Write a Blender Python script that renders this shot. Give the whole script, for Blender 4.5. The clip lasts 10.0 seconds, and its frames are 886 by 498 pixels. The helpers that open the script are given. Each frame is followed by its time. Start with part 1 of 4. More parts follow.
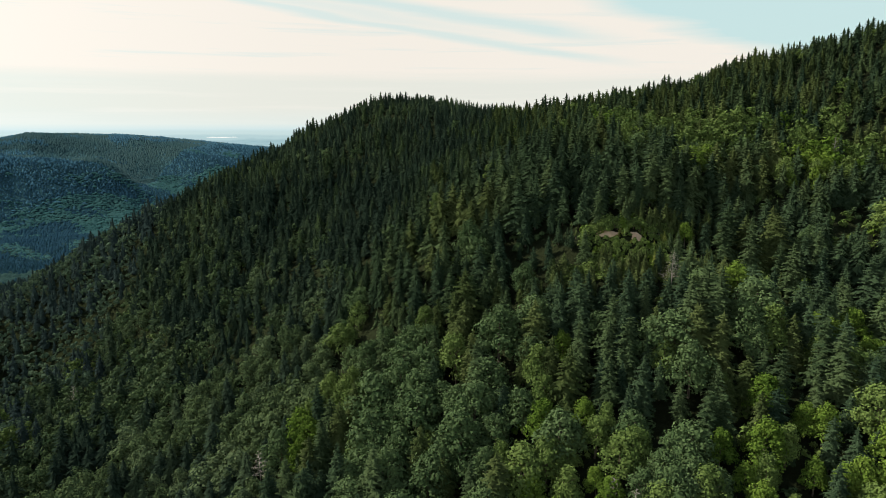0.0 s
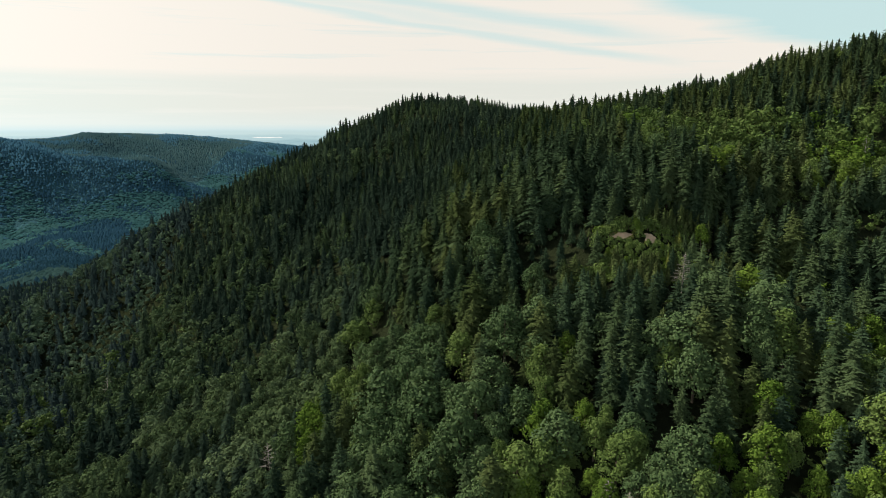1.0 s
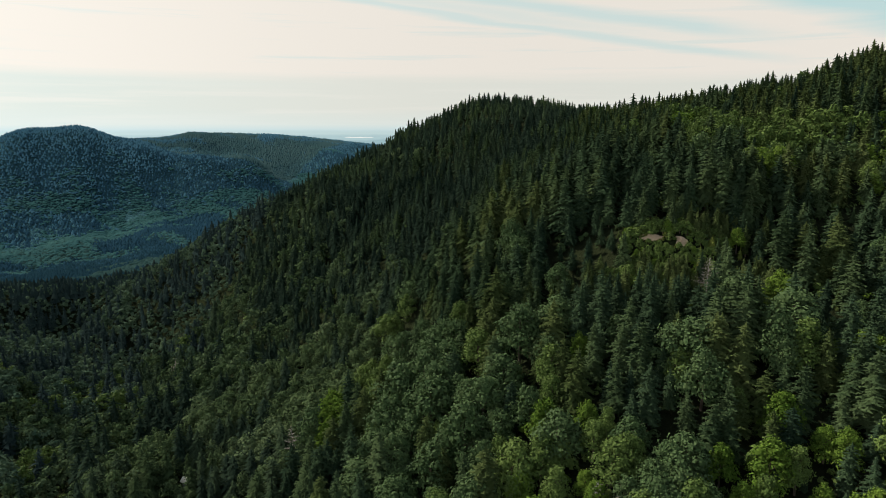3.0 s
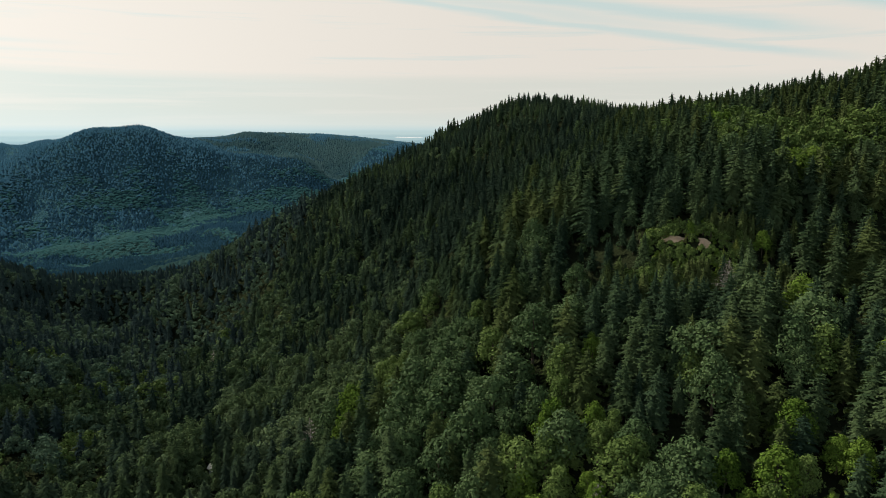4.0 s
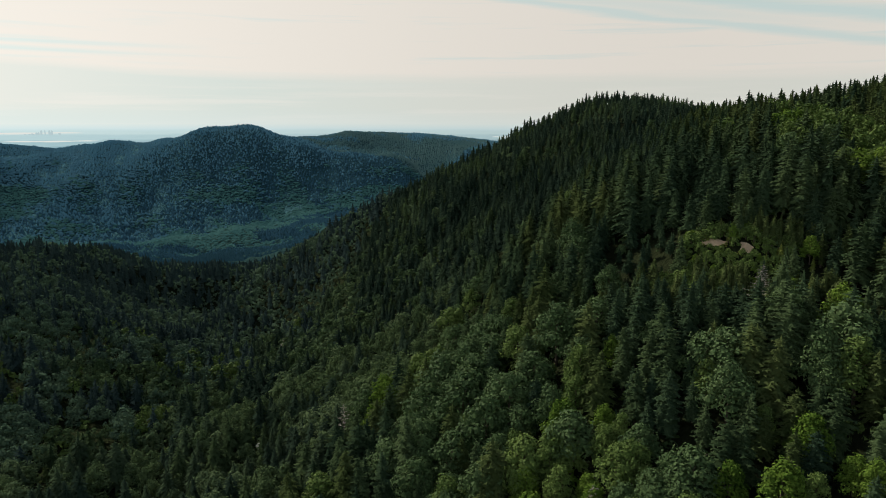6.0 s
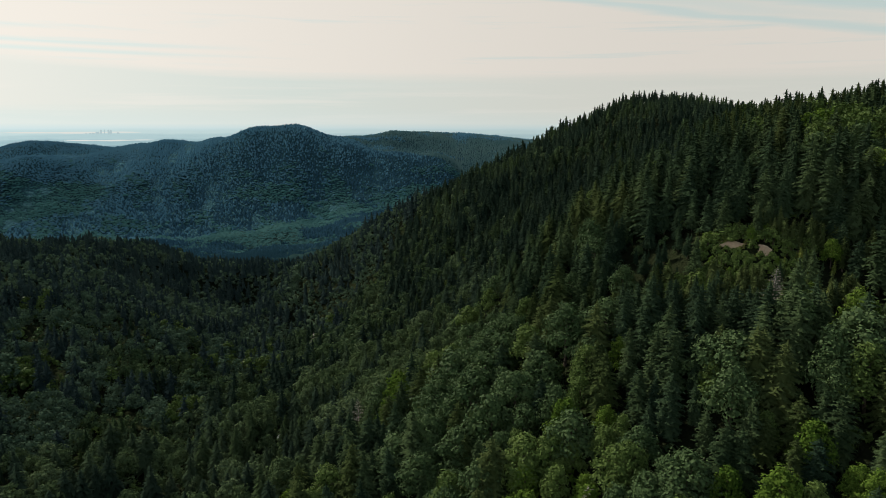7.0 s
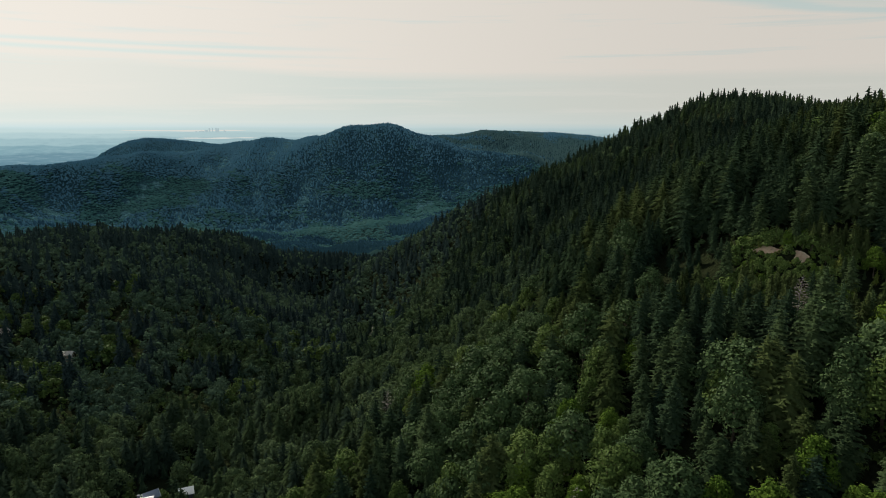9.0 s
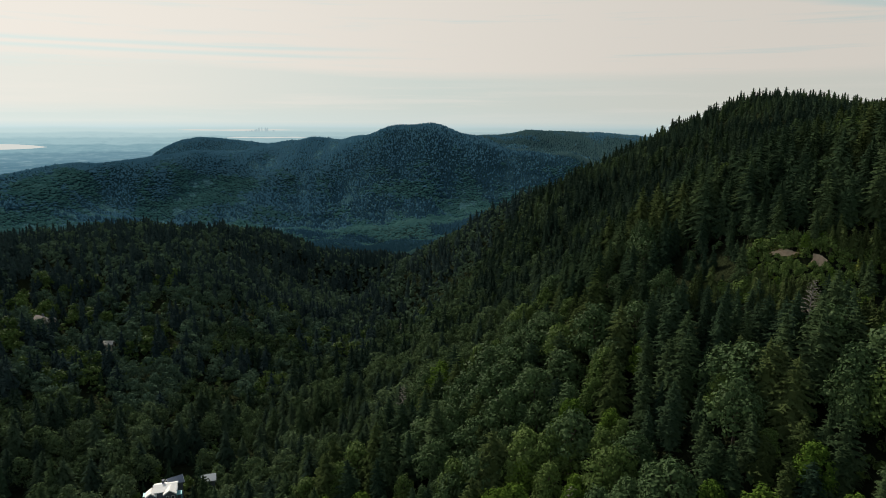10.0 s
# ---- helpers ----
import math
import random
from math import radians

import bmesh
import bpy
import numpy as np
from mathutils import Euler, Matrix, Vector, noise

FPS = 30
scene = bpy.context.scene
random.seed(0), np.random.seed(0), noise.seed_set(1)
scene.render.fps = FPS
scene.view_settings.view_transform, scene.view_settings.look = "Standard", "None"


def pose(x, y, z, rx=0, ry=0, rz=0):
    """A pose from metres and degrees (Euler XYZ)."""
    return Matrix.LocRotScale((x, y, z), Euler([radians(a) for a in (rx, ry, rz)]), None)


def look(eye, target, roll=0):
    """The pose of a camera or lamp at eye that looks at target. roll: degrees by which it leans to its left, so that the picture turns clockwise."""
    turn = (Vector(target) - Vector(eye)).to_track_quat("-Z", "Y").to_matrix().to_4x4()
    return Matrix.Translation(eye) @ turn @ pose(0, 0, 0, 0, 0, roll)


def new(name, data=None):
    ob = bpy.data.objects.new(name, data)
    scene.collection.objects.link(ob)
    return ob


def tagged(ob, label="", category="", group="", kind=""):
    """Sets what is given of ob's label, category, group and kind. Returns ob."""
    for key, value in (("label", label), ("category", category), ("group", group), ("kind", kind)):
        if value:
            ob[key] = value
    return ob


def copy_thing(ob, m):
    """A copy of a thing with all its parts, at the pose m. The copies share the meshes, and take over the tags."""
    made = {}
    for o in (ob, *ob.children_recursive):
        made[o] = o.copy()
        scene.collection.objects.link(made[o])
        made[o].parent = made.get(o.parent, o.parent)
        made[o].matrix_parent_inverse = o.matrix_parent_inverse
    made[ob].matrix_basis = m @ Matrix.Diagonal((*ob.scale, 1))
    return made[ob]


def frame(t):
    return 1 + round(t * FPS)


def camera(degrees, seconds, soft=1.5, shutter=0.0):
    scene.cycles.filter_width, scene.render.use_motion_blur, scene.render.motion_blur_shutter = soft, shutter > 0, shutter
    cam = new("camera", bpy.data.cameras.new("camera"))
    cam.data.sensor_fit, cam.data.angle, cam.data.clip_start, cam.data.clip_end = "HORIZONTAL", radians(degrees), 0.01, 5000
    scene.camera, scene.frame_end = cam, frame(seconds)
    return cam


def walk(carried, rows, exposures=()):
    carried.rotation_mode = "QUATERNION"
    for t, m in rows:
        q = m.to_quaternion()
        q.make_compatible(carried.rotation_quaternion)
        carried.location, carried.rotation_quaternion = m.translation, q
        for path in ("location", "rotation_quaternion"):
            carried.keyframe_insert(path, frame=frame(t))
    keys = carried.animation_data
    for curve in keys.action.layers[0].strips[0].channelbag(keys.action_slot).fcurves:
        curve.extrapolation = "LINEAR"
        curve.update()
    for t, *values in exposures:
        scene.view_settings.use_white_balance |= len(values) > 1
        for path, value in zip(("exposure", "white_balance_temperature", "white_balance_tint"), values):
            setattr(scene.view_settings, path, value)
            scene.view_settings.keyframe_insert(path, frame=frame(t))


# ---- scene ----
cam = camera(68.0, 10.0, soft=0.45)
PATH = [
    (0, (-0.906, -0.946, 200.754), (-0.909, 1.017, 200.369), 0.15),
    (0.5, (5.534, -1.597, 200.72), (5.465, 0.364, 200.335), 0.15),
    (1, (11.859, -2.143, 200.626), (11.727, -0.184, 200.242), 0.15),
    (1.5, (18.259, -2.593, 200.494), (18.062, -0.64, 200.111), 0.17),
    (2, (24.615, -2.921, 200.369), (24.357, -0.975, 199.987), 0.18),
    (2.5, (31.103, -3.045, 200.255), (30.777, -1.109, 199.872), 0.19),
    (4, (50.253, -1.961, 199.932), (49.707, -0.075, 199.549), 0.2),
    (4.5, (56.701, -1.067, 199.887), (56.083, 0.795, 199.502), 0.2),
    (5, (63.013, 0.037, 199.816), (62.326, 1.875, 199.431), 0.2),
    (5.5, (69.424, 1.35, 199.741), (68.667, 3.161, 199.356), 0.2),
    (7, (87.935, 6.717, 199.561), (86.989, 8.436, 199.175), 0.2),
    (7.5, (93.957, 8.933, 199.516), (92.95, 10.617, 199.129), 0.22),
    (8, (99.852, 11.406, 199.451), (98.788, 13.054, 199.064), 0.24),
    (8.5, (105.755, 14.01, 199.432), (104.631, 15.618, 199.045), 0.26),
    (9, (111.471, 16.711, 199.449), (110.292, 18.279, 199.06), 0.3),
    (9.5, (117.206, 19.449, 199.447), (115.972, 20.974, 199.058), 0.32),
    (10, (122.826, 22.284, 199.466), (121.541, 23.765, 199.076), 0.33),
]
walk(cam, [(t, look(eye, target, roll)) for t, eye, target, roll in PATH],
     exposures=[(0.0, 0.1), (2.5, -0.02), (5.0, -0.2), (7.5, -0.32), (10.0, -0.42)])

# ---- light: a veiled afternoon sky and a sun from the west ----
SUN_ELEVATION, SUN_AZIMUTH = 38.0, 76.0  # degrees; azimuth to the left of the first view
sun = new("sun", bpy.data.lights.new("sun", "SUN"))
sun.data.energy, sun.data.angle, sun.data.color = 7.0, radians(1.0), (1.0, 0.93, 0.8)
toward = Vector((-math.sin(radians(SUN_AZIMUTH)) * math.cos(radians(SUN_ELEVATION)),
                 math.cos(radians(SUN_AZIMUTH)) * math.cos(radians(SUN_ELEVATION)), math.sin(radians(SUN_ELEVATION))))
sun.matrix_world = look(toward * 100, (0, 0, 0))


class Nodes:
    """A small helper to write node trees in one line a node."""
    def __init__(self, tree):
        self.tree = tree
        tree.nodes.clear()

    def add(self, kind, _out=0, operation="", data_type="", **inputs):
        node = self.tree.nodes.new(kind)
        if operation:
            node.operation = operation
        if data_type:
            node.data_type = data_type
        for key, value in inputs.items():
            socket = node.inputs[int(key[1:])] if key[0] == "i" and key[1:].isdigit() else node.inputs[key.replace("_", " ")]
            if isinstance(value, bpy.types.NodeSocket):
                self.tree.links.new(value, socket)
            else:
                socket.default_value = value
        return node.outputs[_out] if len(node.outputs) else None

    def maths(self, op, a, b=0.0, c=0.0):
        return self.add("ShaderNodeMath", operation=op, i0=a, i1=b, i2=c)

    def mix(self, f, a, b):
        return self.add("ShaderNodeMix", 2, data_type="RGBA", i0=f, i6=a, i7=b)

    def ramp(self, f, stops, smooth="LINEAR"):
        out = self.add("ShaderNodeValToRGB", Fac=f)
        ramp = out.node.color_ramp
        ramp.interpolation = smooth
        while len(ramp.elements) < len(stops):
            ramp.elements.new(0.5)
        for e, (p, c) in zip(ramp.elements, stops):
            e.position, e.color = p, c if len(c) == 4 else (*c, 1)
        return out


def make_world():
    world = bpy.data.worlds.new("sky")
    scene.world = world
    world.use_nodes = True
    n = Nodes(world.node_tree)
    sky = n.add("ShaderNodeTexSky")
    tex = sky.node
    tex.sky_type, tex.sun_disc = "NISHITA", False
    tex.sun_elevation, tex.sun_rotation, tex.dust_density = radians(SUN_ELEVATION), radians(-SUN_AZIMUTH), 1.5
    blue = n.add("ShaderNodeVectorMath", operation="SCALE", i0=sky, i3=0.07)
    way = n.add("ShaderNodeTexCoord")
    sep = n.add("ShaderNodeSeparateXYZ", Vector=way)
    x, y, z = sep.node.outputs
    az = n.maths("MULTIPLY", n.maths("ARCTAN2", n.maths("MULTIPLY", x, -1.0), y), 180 / math.pi)  # degrees to the left of north
    el = n.maths("MULTIPLY", n.maths("ARCSINE", z), 180 / math.pi)
    dome_ = n.add("ShaderNodeCombineXYZ", X=az, Y=el)
    # drawn-out noise that follows the streaks of high cloud
    drawn = n.add("ShaderNodeMapping", Vector=dome_, Rotation=(0, 0, radians(-8)), Scale=(0.035, 0.55, 1))
    streak = n.maths("SUBTRACT", n.add("ShaderNodeTexNoise", Vector=drawn, Scale=1.0, Detail=5.0, Roughness=0.6), 0.5)
    level_ = n.add("ShaderNodeMapping", Vector=dome_, Scale=(0.045, 1.1, 1))
    flat_ = n.maths("SUBTRACT", n.add("ShaderNodeTexNoise", Vector=level_, Scale=1.0, Detail=5.0, Roughness=0.6), 0.5)

    def band(value, middle, half, soft):
        """1 inside the band, fading over soft at both edges."""
        off = n.maths("ABSOLUTE", n.maths("SUBTRACT", value, middle))
        return n.add("ShaderNodeMapRange", Value=off, From_Min=half, From_Max=half + soft, To_Min=1.0, To_Max=0.0)

    def step(value, a, b):
        return n.add("ShaderNodeMapRange", Value=value, From_Min=a, From_Max=b, To_Min=0.0, To_Max=1.0)

    def both(a, b):
        return n.maths("MULTIPLY", a, b)

    q = n.maths("ADD", n.maths("SUBTRACT", el, both(az, 0.15)), both(streak, 1.3))
    q2 = n.maths("ADD", n.maths("SUBTRACT", el, both(az, 0.33)), both(streak, 3.0))
    gaps = both(both(band(q, 6.85, 0.1, 0.4), step(az, -17, -10)), 0.62)
    gaps = n.maths("MAXIMUM", gaps, both(both(band(q, 8.55, 0.15, 0.7), step(az, -16, -9)), 0.7))
    gaps = n.maths("MAXIMUM", gaps, both(both(band(q, 7.6, 0.1, 1.1), step(az, -10, 6)), 0.4))
    gaps = n.maths("MAXIMUM", gaps, both(step(q2, 12.6, 14.2), step(az, -5, -14)))
    # thin breaks low in the west
    west = both(step(az, 43, 54), 0.55)
    gaps = n.maths("MAXIMUM", gaps, both(band(n.maths("ADD", el, both(flat_, 0.7)), 5.55, 0.05, 0.22), west))
    gaps = n.maths("MAXIMUM", gaps, both(band(n.maths("ADD", el, both(flat_, 0.5)), 4.95, 0.03, 0.2), west))
    gaps = n.maths("MAXIMUM", gaps, both(step(flat_, 0.05, 0.18), 0.42))
    cream, hazy, edge_ = (0.85, 0.80, 0.725, 1), (0.745, 0.755, 0.69, 1), (0.70, 0.775, 0.745, 1)
    base = n.maths("ADD", both(step(az, 48, 62), 0.9), 3.55)
    cover = step(n.maths("SUBTRACT", n.maths("ADD", el, both(flat_, 1.5)), base), -0.5, 0.4)
    cloud = n.mix(cover, n.mix(step(az, 18, 42), hazy, (0.69, 0.75, 0.70, 1)), cream)
    cloud = n.mix(both(step(flat_, -0.02, 0.12), both(step(el, 3.2, 2.2), 0.5)), cloud, (0.83, 0.81, 0.745, 1))
    cloud = n.mix(both(both(step(az, 42, 66), step(el, 0.2, 1.2)), 0.6), cloud, cream)
    cloud = n.mix(step(el, 1.0, -0.8), cloud, edge_)
    pale = n.mix(0.88, blue, (0.59, 0.785, 0.78, 1))
    colour = n.mix(both(gaps, step(el, 2.5, 4.5)), cloud, pale)
    high = n.ramp(z, [(0.22, (0, 0, 0)), (0.5, (1, 1, 1))])
    veil = n.mix(0.5, blue, (0.52, 0.60, 0.70, 1))
    colour = n.mix(high, colour, veil)  # thinner veil and deeper blue towards the zenith
    glow = n.maths('ADD', 1.0, n.maths('MULTIPLY', n.maths('POWER', n.maths('MAXIMUM', n.maths('MULTIPLY', x, -1.0), 0.0), 2.0), 0.42))
    colour = n.add("ShaderNodeVectorMath", operation="SCALE", i0=colour, i3=glow)
    back = n.add("ShaderNodeBackground", Color=colour, Strength=SKY)
    n.add("ShaderNodeOutputWorld", Surface=back)


SKY = 1.0
make_world()


# ---- materials ----
def material(name):
    m = bpy.data.materials.new(name)
    m.use_nodes = True
    return m, Nodes(m.node_tree)


def foliage(name, dark, light, rough=0.55, through_light=0.04, island=0.5, patch=0.03, spec=0.0):
    m, n = material(name)
    info = n.add("ShaderNodeObjectInfo", 5)
    isl = n.add("ShaderNodeNewGeometry", 8)
    place = n.add("ShaderNodeNewGeometry", 0)
    stand = n.add("ShaderNodeTexNoise", Vector=place, Scale=patch, Detail=2.0)
    fine = n.add("ShaderNodeTexNoise", Vector=place, Scale=1.7, Detail=3.0)
    f = n.maths("ADD", n.maths("MULTIPLY", isl, island), n.maths("MULTIPLY", info, 0.35))
    f = n.maths("ADD", f, n.maths("MULTIPLY", n.maths("SUBTRACT", stand, 0.5), 1.2))
    f = n.maths("ADD", f, n.maths("MULTIPLY", n.maths("SUBTRACT", fine, 0.5), 0.5))
    f = n.add("ShaderNodeClamp", Value=f)
    colour = n.mix(f, (*dark, 1), (*light, 1))
    bsdf = n.add("ShaderNodeBsdfPrincipled", Base_Color=colour, Roughness=rough, Diffuse_Roughness=0.8, Specular_IOR_Level=spec)
    thin = n.add("ShaderNodeBsdfTranslucent", Color=colour)
    n.add("ShaderNodeOutputMaterial", Surface=n.add("ShaderNodeMixShader", Fac=through_light, i1=bsdf, i2=thin))
    return m


def solid(name, a, b, scale=1.0, rough=0.8, metal=0.0, bump=0.3, detail=5.0, spec=0.3):
    m, n = material(name)
    place = n.add("ShaderNodeNewGeometry", 0)
    big = n.add("ShaderNodeTexNoise", Vector=place, Scale=scale * 0.15, Detail=3.0)
    small = n.add("ShaderNodeTexNoise", Vector=place, Scale=scale, Detail=detail, Roughness=0.65)
    f = n.add("ShaderNodeClamp", Value=n.maths("ADD", n.maths("MULTIPLY", n.maths("SUBTRACT", big, 0.5), 1.5), n.maths("MULTIPLY", small, 1.0)))
    colour = n.mix(f, (*a, 1), (*b, 1))
    normal = n.add("ShaderNodeBump", Height=small, Strength=bump, Distance=0.3 / scale)
    bsdf = n.add("ShaderNodeBsdfPrincipled", Base_Color=colour, Roughness=rough, Metallic=metal, Normal=normal, Specular_IOR_Level=spec)
    n.add("ShaderNodeOutputMaterial", Surface=bsdf)
    return m


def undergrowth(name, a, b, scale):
    """Shaded floor near by; cover of the far hills further out, its paler blue-green a painted haze."""
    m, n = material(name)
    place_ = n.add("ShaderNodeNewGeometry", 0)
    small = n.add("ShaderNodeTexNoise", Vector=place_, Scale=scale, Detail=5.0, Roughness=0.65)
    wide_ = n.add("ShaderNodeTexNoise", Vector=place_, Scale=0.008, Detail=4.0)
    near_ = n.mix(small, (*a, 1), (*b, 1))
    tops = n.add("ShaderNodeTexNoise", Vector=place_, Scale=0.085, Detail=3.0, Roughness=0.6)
    # far ground, with the haze of distance put into its colour
    hazed_ = n.mix(n.maths("ADD", n.maths("MULTIPLY", wide_, 0.6), n.maths("MULTIPLY", n.maths("SUBTRACT", tops, 0.3), 1.2)), (0.018, 0.052, 0.070, 1), (0.044, 0.100, 0.108, 1))
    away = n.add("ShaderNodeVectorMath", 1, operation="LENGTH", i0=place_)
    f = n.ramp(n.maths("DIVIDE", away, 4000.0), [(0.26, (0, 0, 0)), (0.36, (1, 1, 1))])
    colour = n.mix(f, near_, hazed_)
    # the outermost plain gets a still paler painted haze
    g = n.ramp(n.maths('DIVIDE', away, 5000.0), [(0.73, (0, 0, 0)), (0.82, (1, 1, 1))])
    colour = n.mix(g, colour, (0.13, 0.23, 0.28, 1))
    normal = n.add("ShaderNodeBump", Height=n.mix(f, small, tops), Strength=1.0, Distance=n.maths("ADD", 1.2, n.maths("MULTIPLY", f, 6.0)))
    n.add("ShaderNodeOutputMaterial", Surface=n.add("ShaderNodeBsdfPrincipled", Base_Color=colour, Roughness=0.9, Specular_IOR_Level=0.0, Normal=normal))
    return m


FIR_DARK = foliage("fir_dark", (0.0161, 0.0315, 0.0200), (0.0556, 0.0881, 0.0414))
FIR_MID = foliage("fir_mid", (0.0246, 0.0430, 0.0200), (0.0827, 0.1186, 0.0501))
FIR_OLIVE = foliage("fir_olive", (0.0325, 0.0501, 0.0168), (0.1001, 0.1275, 0.0446))
MAPLE_GREY = foliage("maple_grey", (0.0392, 0.0740, 0.0281), (0.1037, 0.1560, 0.0623), spec=0.02, island=0.75)
MAPLE_GREEN = foliage("maple_green", (0.0500, 0.0880, 0.0220), (0.1400, 0.1980, 0.0540), spec=0.02, island=0.75)
ALDER_BRIGHT = foliage("alder_bright", (0.0500, 0.0975, 0.0145), (0.1340, 0.2020, 0.0345), island=0.75)
SHRUB_YELLOW = foliage("shrub_yellow", (0.0804, 0.1122, 0.0210), (0.2008, 0.2230, 0.0551), island=0.75)
# cooler copies for farther slopes: a bluish haze tint is mixed into the colour
FIR_COOL = foliage("fir_cool", (0.0161, 0.0295, 0.0212), (0.0490, 0.0765, 0.0465))
FIR_COOL_MID = foliage("fir_cool_mid", (0.0246, 0.0420, 0.0253), (0.0744, 0.1075, 0.0556))
MAPLE_COOL = foliage("maple_cool", (0.0489, 0.0810, 0.0423), (0.1305, 0.1750, 0.0830), island=0.75)
MAPLE_COOL_DARK = foliage("maple_cool_dark", (0.0355, 0.0638, 0.0287), (0.1083, 0.1512, 0.0658), island=0.75)
# the western hills' light haze is painted into these two greens
HAZED_WEST_FIR = foliage("hazed_west_fir", (0.0230, 0.0385, 0.0380), (0.0640, 0.0970, 0.0830))
HAZED_WEST_MAPLE = foliage("hazed_west_maple", (0.0476, 0.0835, 0.0553), (0.1316, 0.1858, 0.1108), island=0.75)
# haze of distance put into these base colours; more let-through light flattens contrast
HAZED_MID_FIR = foliage("hazed_mid_fir", (0.0244, 0.0696, 0.0974), (0.0418, 0.1009, 0.1235), island=0.25, patch=0.006, through_light=0.4)
HAZED_MID_MAPLE = foliage("hazed_mid_maple", (0.0410, 0.0980, 0.0980), (0.0900, 0.1640, 0.1400), island=0.25, patch=0.006, through_light=0.4)
HAZED_FAR_FIR = foliage("hazed_far_fir", (0.0390, 0.1040, 0.1520), (0.0570, 0.1370, 0.1850), island=0.25, patch=0.006, through_light=0.4)
HAZED_FAR_MAPLE = foliage("hazed_far_maple", (0.066, 0.176, 0.180), (0.120, 0.258, 0.228), island=0.25, patch=0.006, through_light=0.4)
HAZED_FAR_DRY = foliage("hazed_far_dry", (0.084, 0.166, 0.176), (0.136, 0.222, 0.208), island=0.25, patch=0.006, through_light=0.4)
HAZE_BLUE = foliage("haze_blue", (0.088, 0.210, 0.285), (0.132, 0.275, 0.345), island=0.25, patch=0.006, through_light=0.4)
BARK = solid("bark", (0.05, 0.035, 0.025), (0.14, 0.11, 0.085), 3.0)
PALE_BARK = solid("pale_bark", (0.13, 0.115, 0.10), (0.27, 0.245, 0.215), 3.0)
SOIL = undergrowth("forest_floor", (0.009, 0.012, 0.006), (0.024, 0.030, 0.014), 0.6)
EARTH = solid("bare_earth", (0.34, 0.215, 0.13), (0.66, 0.48, 0.325), 0.9, bump=0.8)

# ---- the land ----
# Ridges, benches and creeks of the land: plan and height of the tree tops along each line.
LINES = dict(
    main_crest=[(900, 250, 420), (500, 420, 330), (307, 480, 273), (224, 498, 251), (139, 513, 228), (95, 570, 218), (25, 660, 220), (-35, 695, 231), (-80, 697, 222), (-115, 692, 206)],
    north_spur=[(-169, 687, 176), (-222, 668, 154), (-304, 597, 107), (-394, 560, 50)],
    upper_bench=[(-167, 464, 113), (-88, 462, 151), (-53, 460, 166), (10, 330, 178), (74, 296, 192), (137, 323, 191), (240, 330, 205)],
    middle_bench=[(-142, 262, 64), (-103, 279, 82), (-45, 268, 112), (-4, 282, 152), (72, 230, 152), (132, 234, 146), (230, 230, 155)],
    lower_bench=[(-102, 226, 66), (-53, 233, 95), (-7, 207, 110), (60, 198, 131), (92, 188, 130), (200, 150, 118)],
    clearing=[(20, 258, 146), (72, 262, 157), (105, 258, 160)],
    foot=[(-68, 171, 69), (-19, 178, 89), (57, 183, 123), (79, 163, 113), (120, 130, 98)],
    near_ground=[(-60, 60, 50), (40, 60, 65), (120, 60, 75), (300, 20, 95), (600, -200, 160)],
    creek=[(0, -120, 45), (-125, 150, 46), (-210, 225, 40), (-240, 370, 32), (-320, 474, 11), (-452, 540, -5), (-680, 850, -45), (-1022, 1000, -80), (-1358, 1525, -190)],
    west_bench=[(-237, 163, 48), (-333, 205, 52), (-317, 285, 56), (-440, 345, 67)],
    west_step=[(-425, 215, 68), (-430, 140, 74)],
    back_slope=[(520, 640, 230), (150, 740, 150), (-60, 860, 120), (-230, 800, 95)],
    west_back=[(-1000, -300, -40), (-850, 250, 10), (-820, 560, -30)],
    west_crest=[(-300, -250, 110), (-540, 190, 97), (-594, 330, 94), (-580, 500, 66), (-500, 595, 38)],
    valley=[(-1358, 1525, -190), (-1700, 1250, -190), (-2000, 800, -170), (-1800, 0, -150), (-1000, -900, -80)],
    far_foot=[(-900, 2500, -150), (-1330, 1842, -140), (-1850, 1700, -160), (-2500, 1150, -160)],
    far_flank=[(-1281, 2568, -32), (-1535, 2101, -110), (-1950, 1950, -20), (-2350, 1750, -30)],
    far_crest=[(-1100, 2950, 20), (-1700, 2480, 90), (-1980, 2290, 170), (-2160, 2200, 150), (-2330, 2190, 103), (-2631, 2182, 104), (-2930, 2030, 45)],
    second_crest=[(-900, 3700, 40), (-1557, 3319, 121), (-1720, 3160, 119), (-1880, 3014, 131), (-2100, 2850, 107), (-2500, 2750, 80)],
    third_crest=[(-2930, 2030, 45), (-2865, 1747, 46), (-2828, 1500, 41), (-2787, 1227, 24), (-2719, 984, 1), (-2629, 764, -19), (-2501, 391, -60), (-2800, 200, -150)],
    knob=[(-3011, 2258, 72), (-3160, 2034, 82), (-3260, 1882, 96), (-3295, 1794, 76), (-3337, 1710, 32), (-3394, 1588, -62)],
    knob_gap=[(-2989, 1892, 16), (-3056, 1712, 5), (-3120, 1466, -54)],
    far_gap=[(-1300, 2800, -40), (-1600, 2820, 25), (-1800, 2700, 70)],
    far_plain=[(-2950, 300, -190), (-3450, 700, -190), (-3750, 1300, -130), (-3800, 2000, -60), (-3300, 2500, -30)],
    east=[(1500, -300, 380), (1300, 1200, 300), (300, 1200, 60), (-400, 1500, -60), (-300, 2600, -80)],
    south=[(1200, -1500, 150), (0, -1500, 100), (-1000, -900, -80)],
)


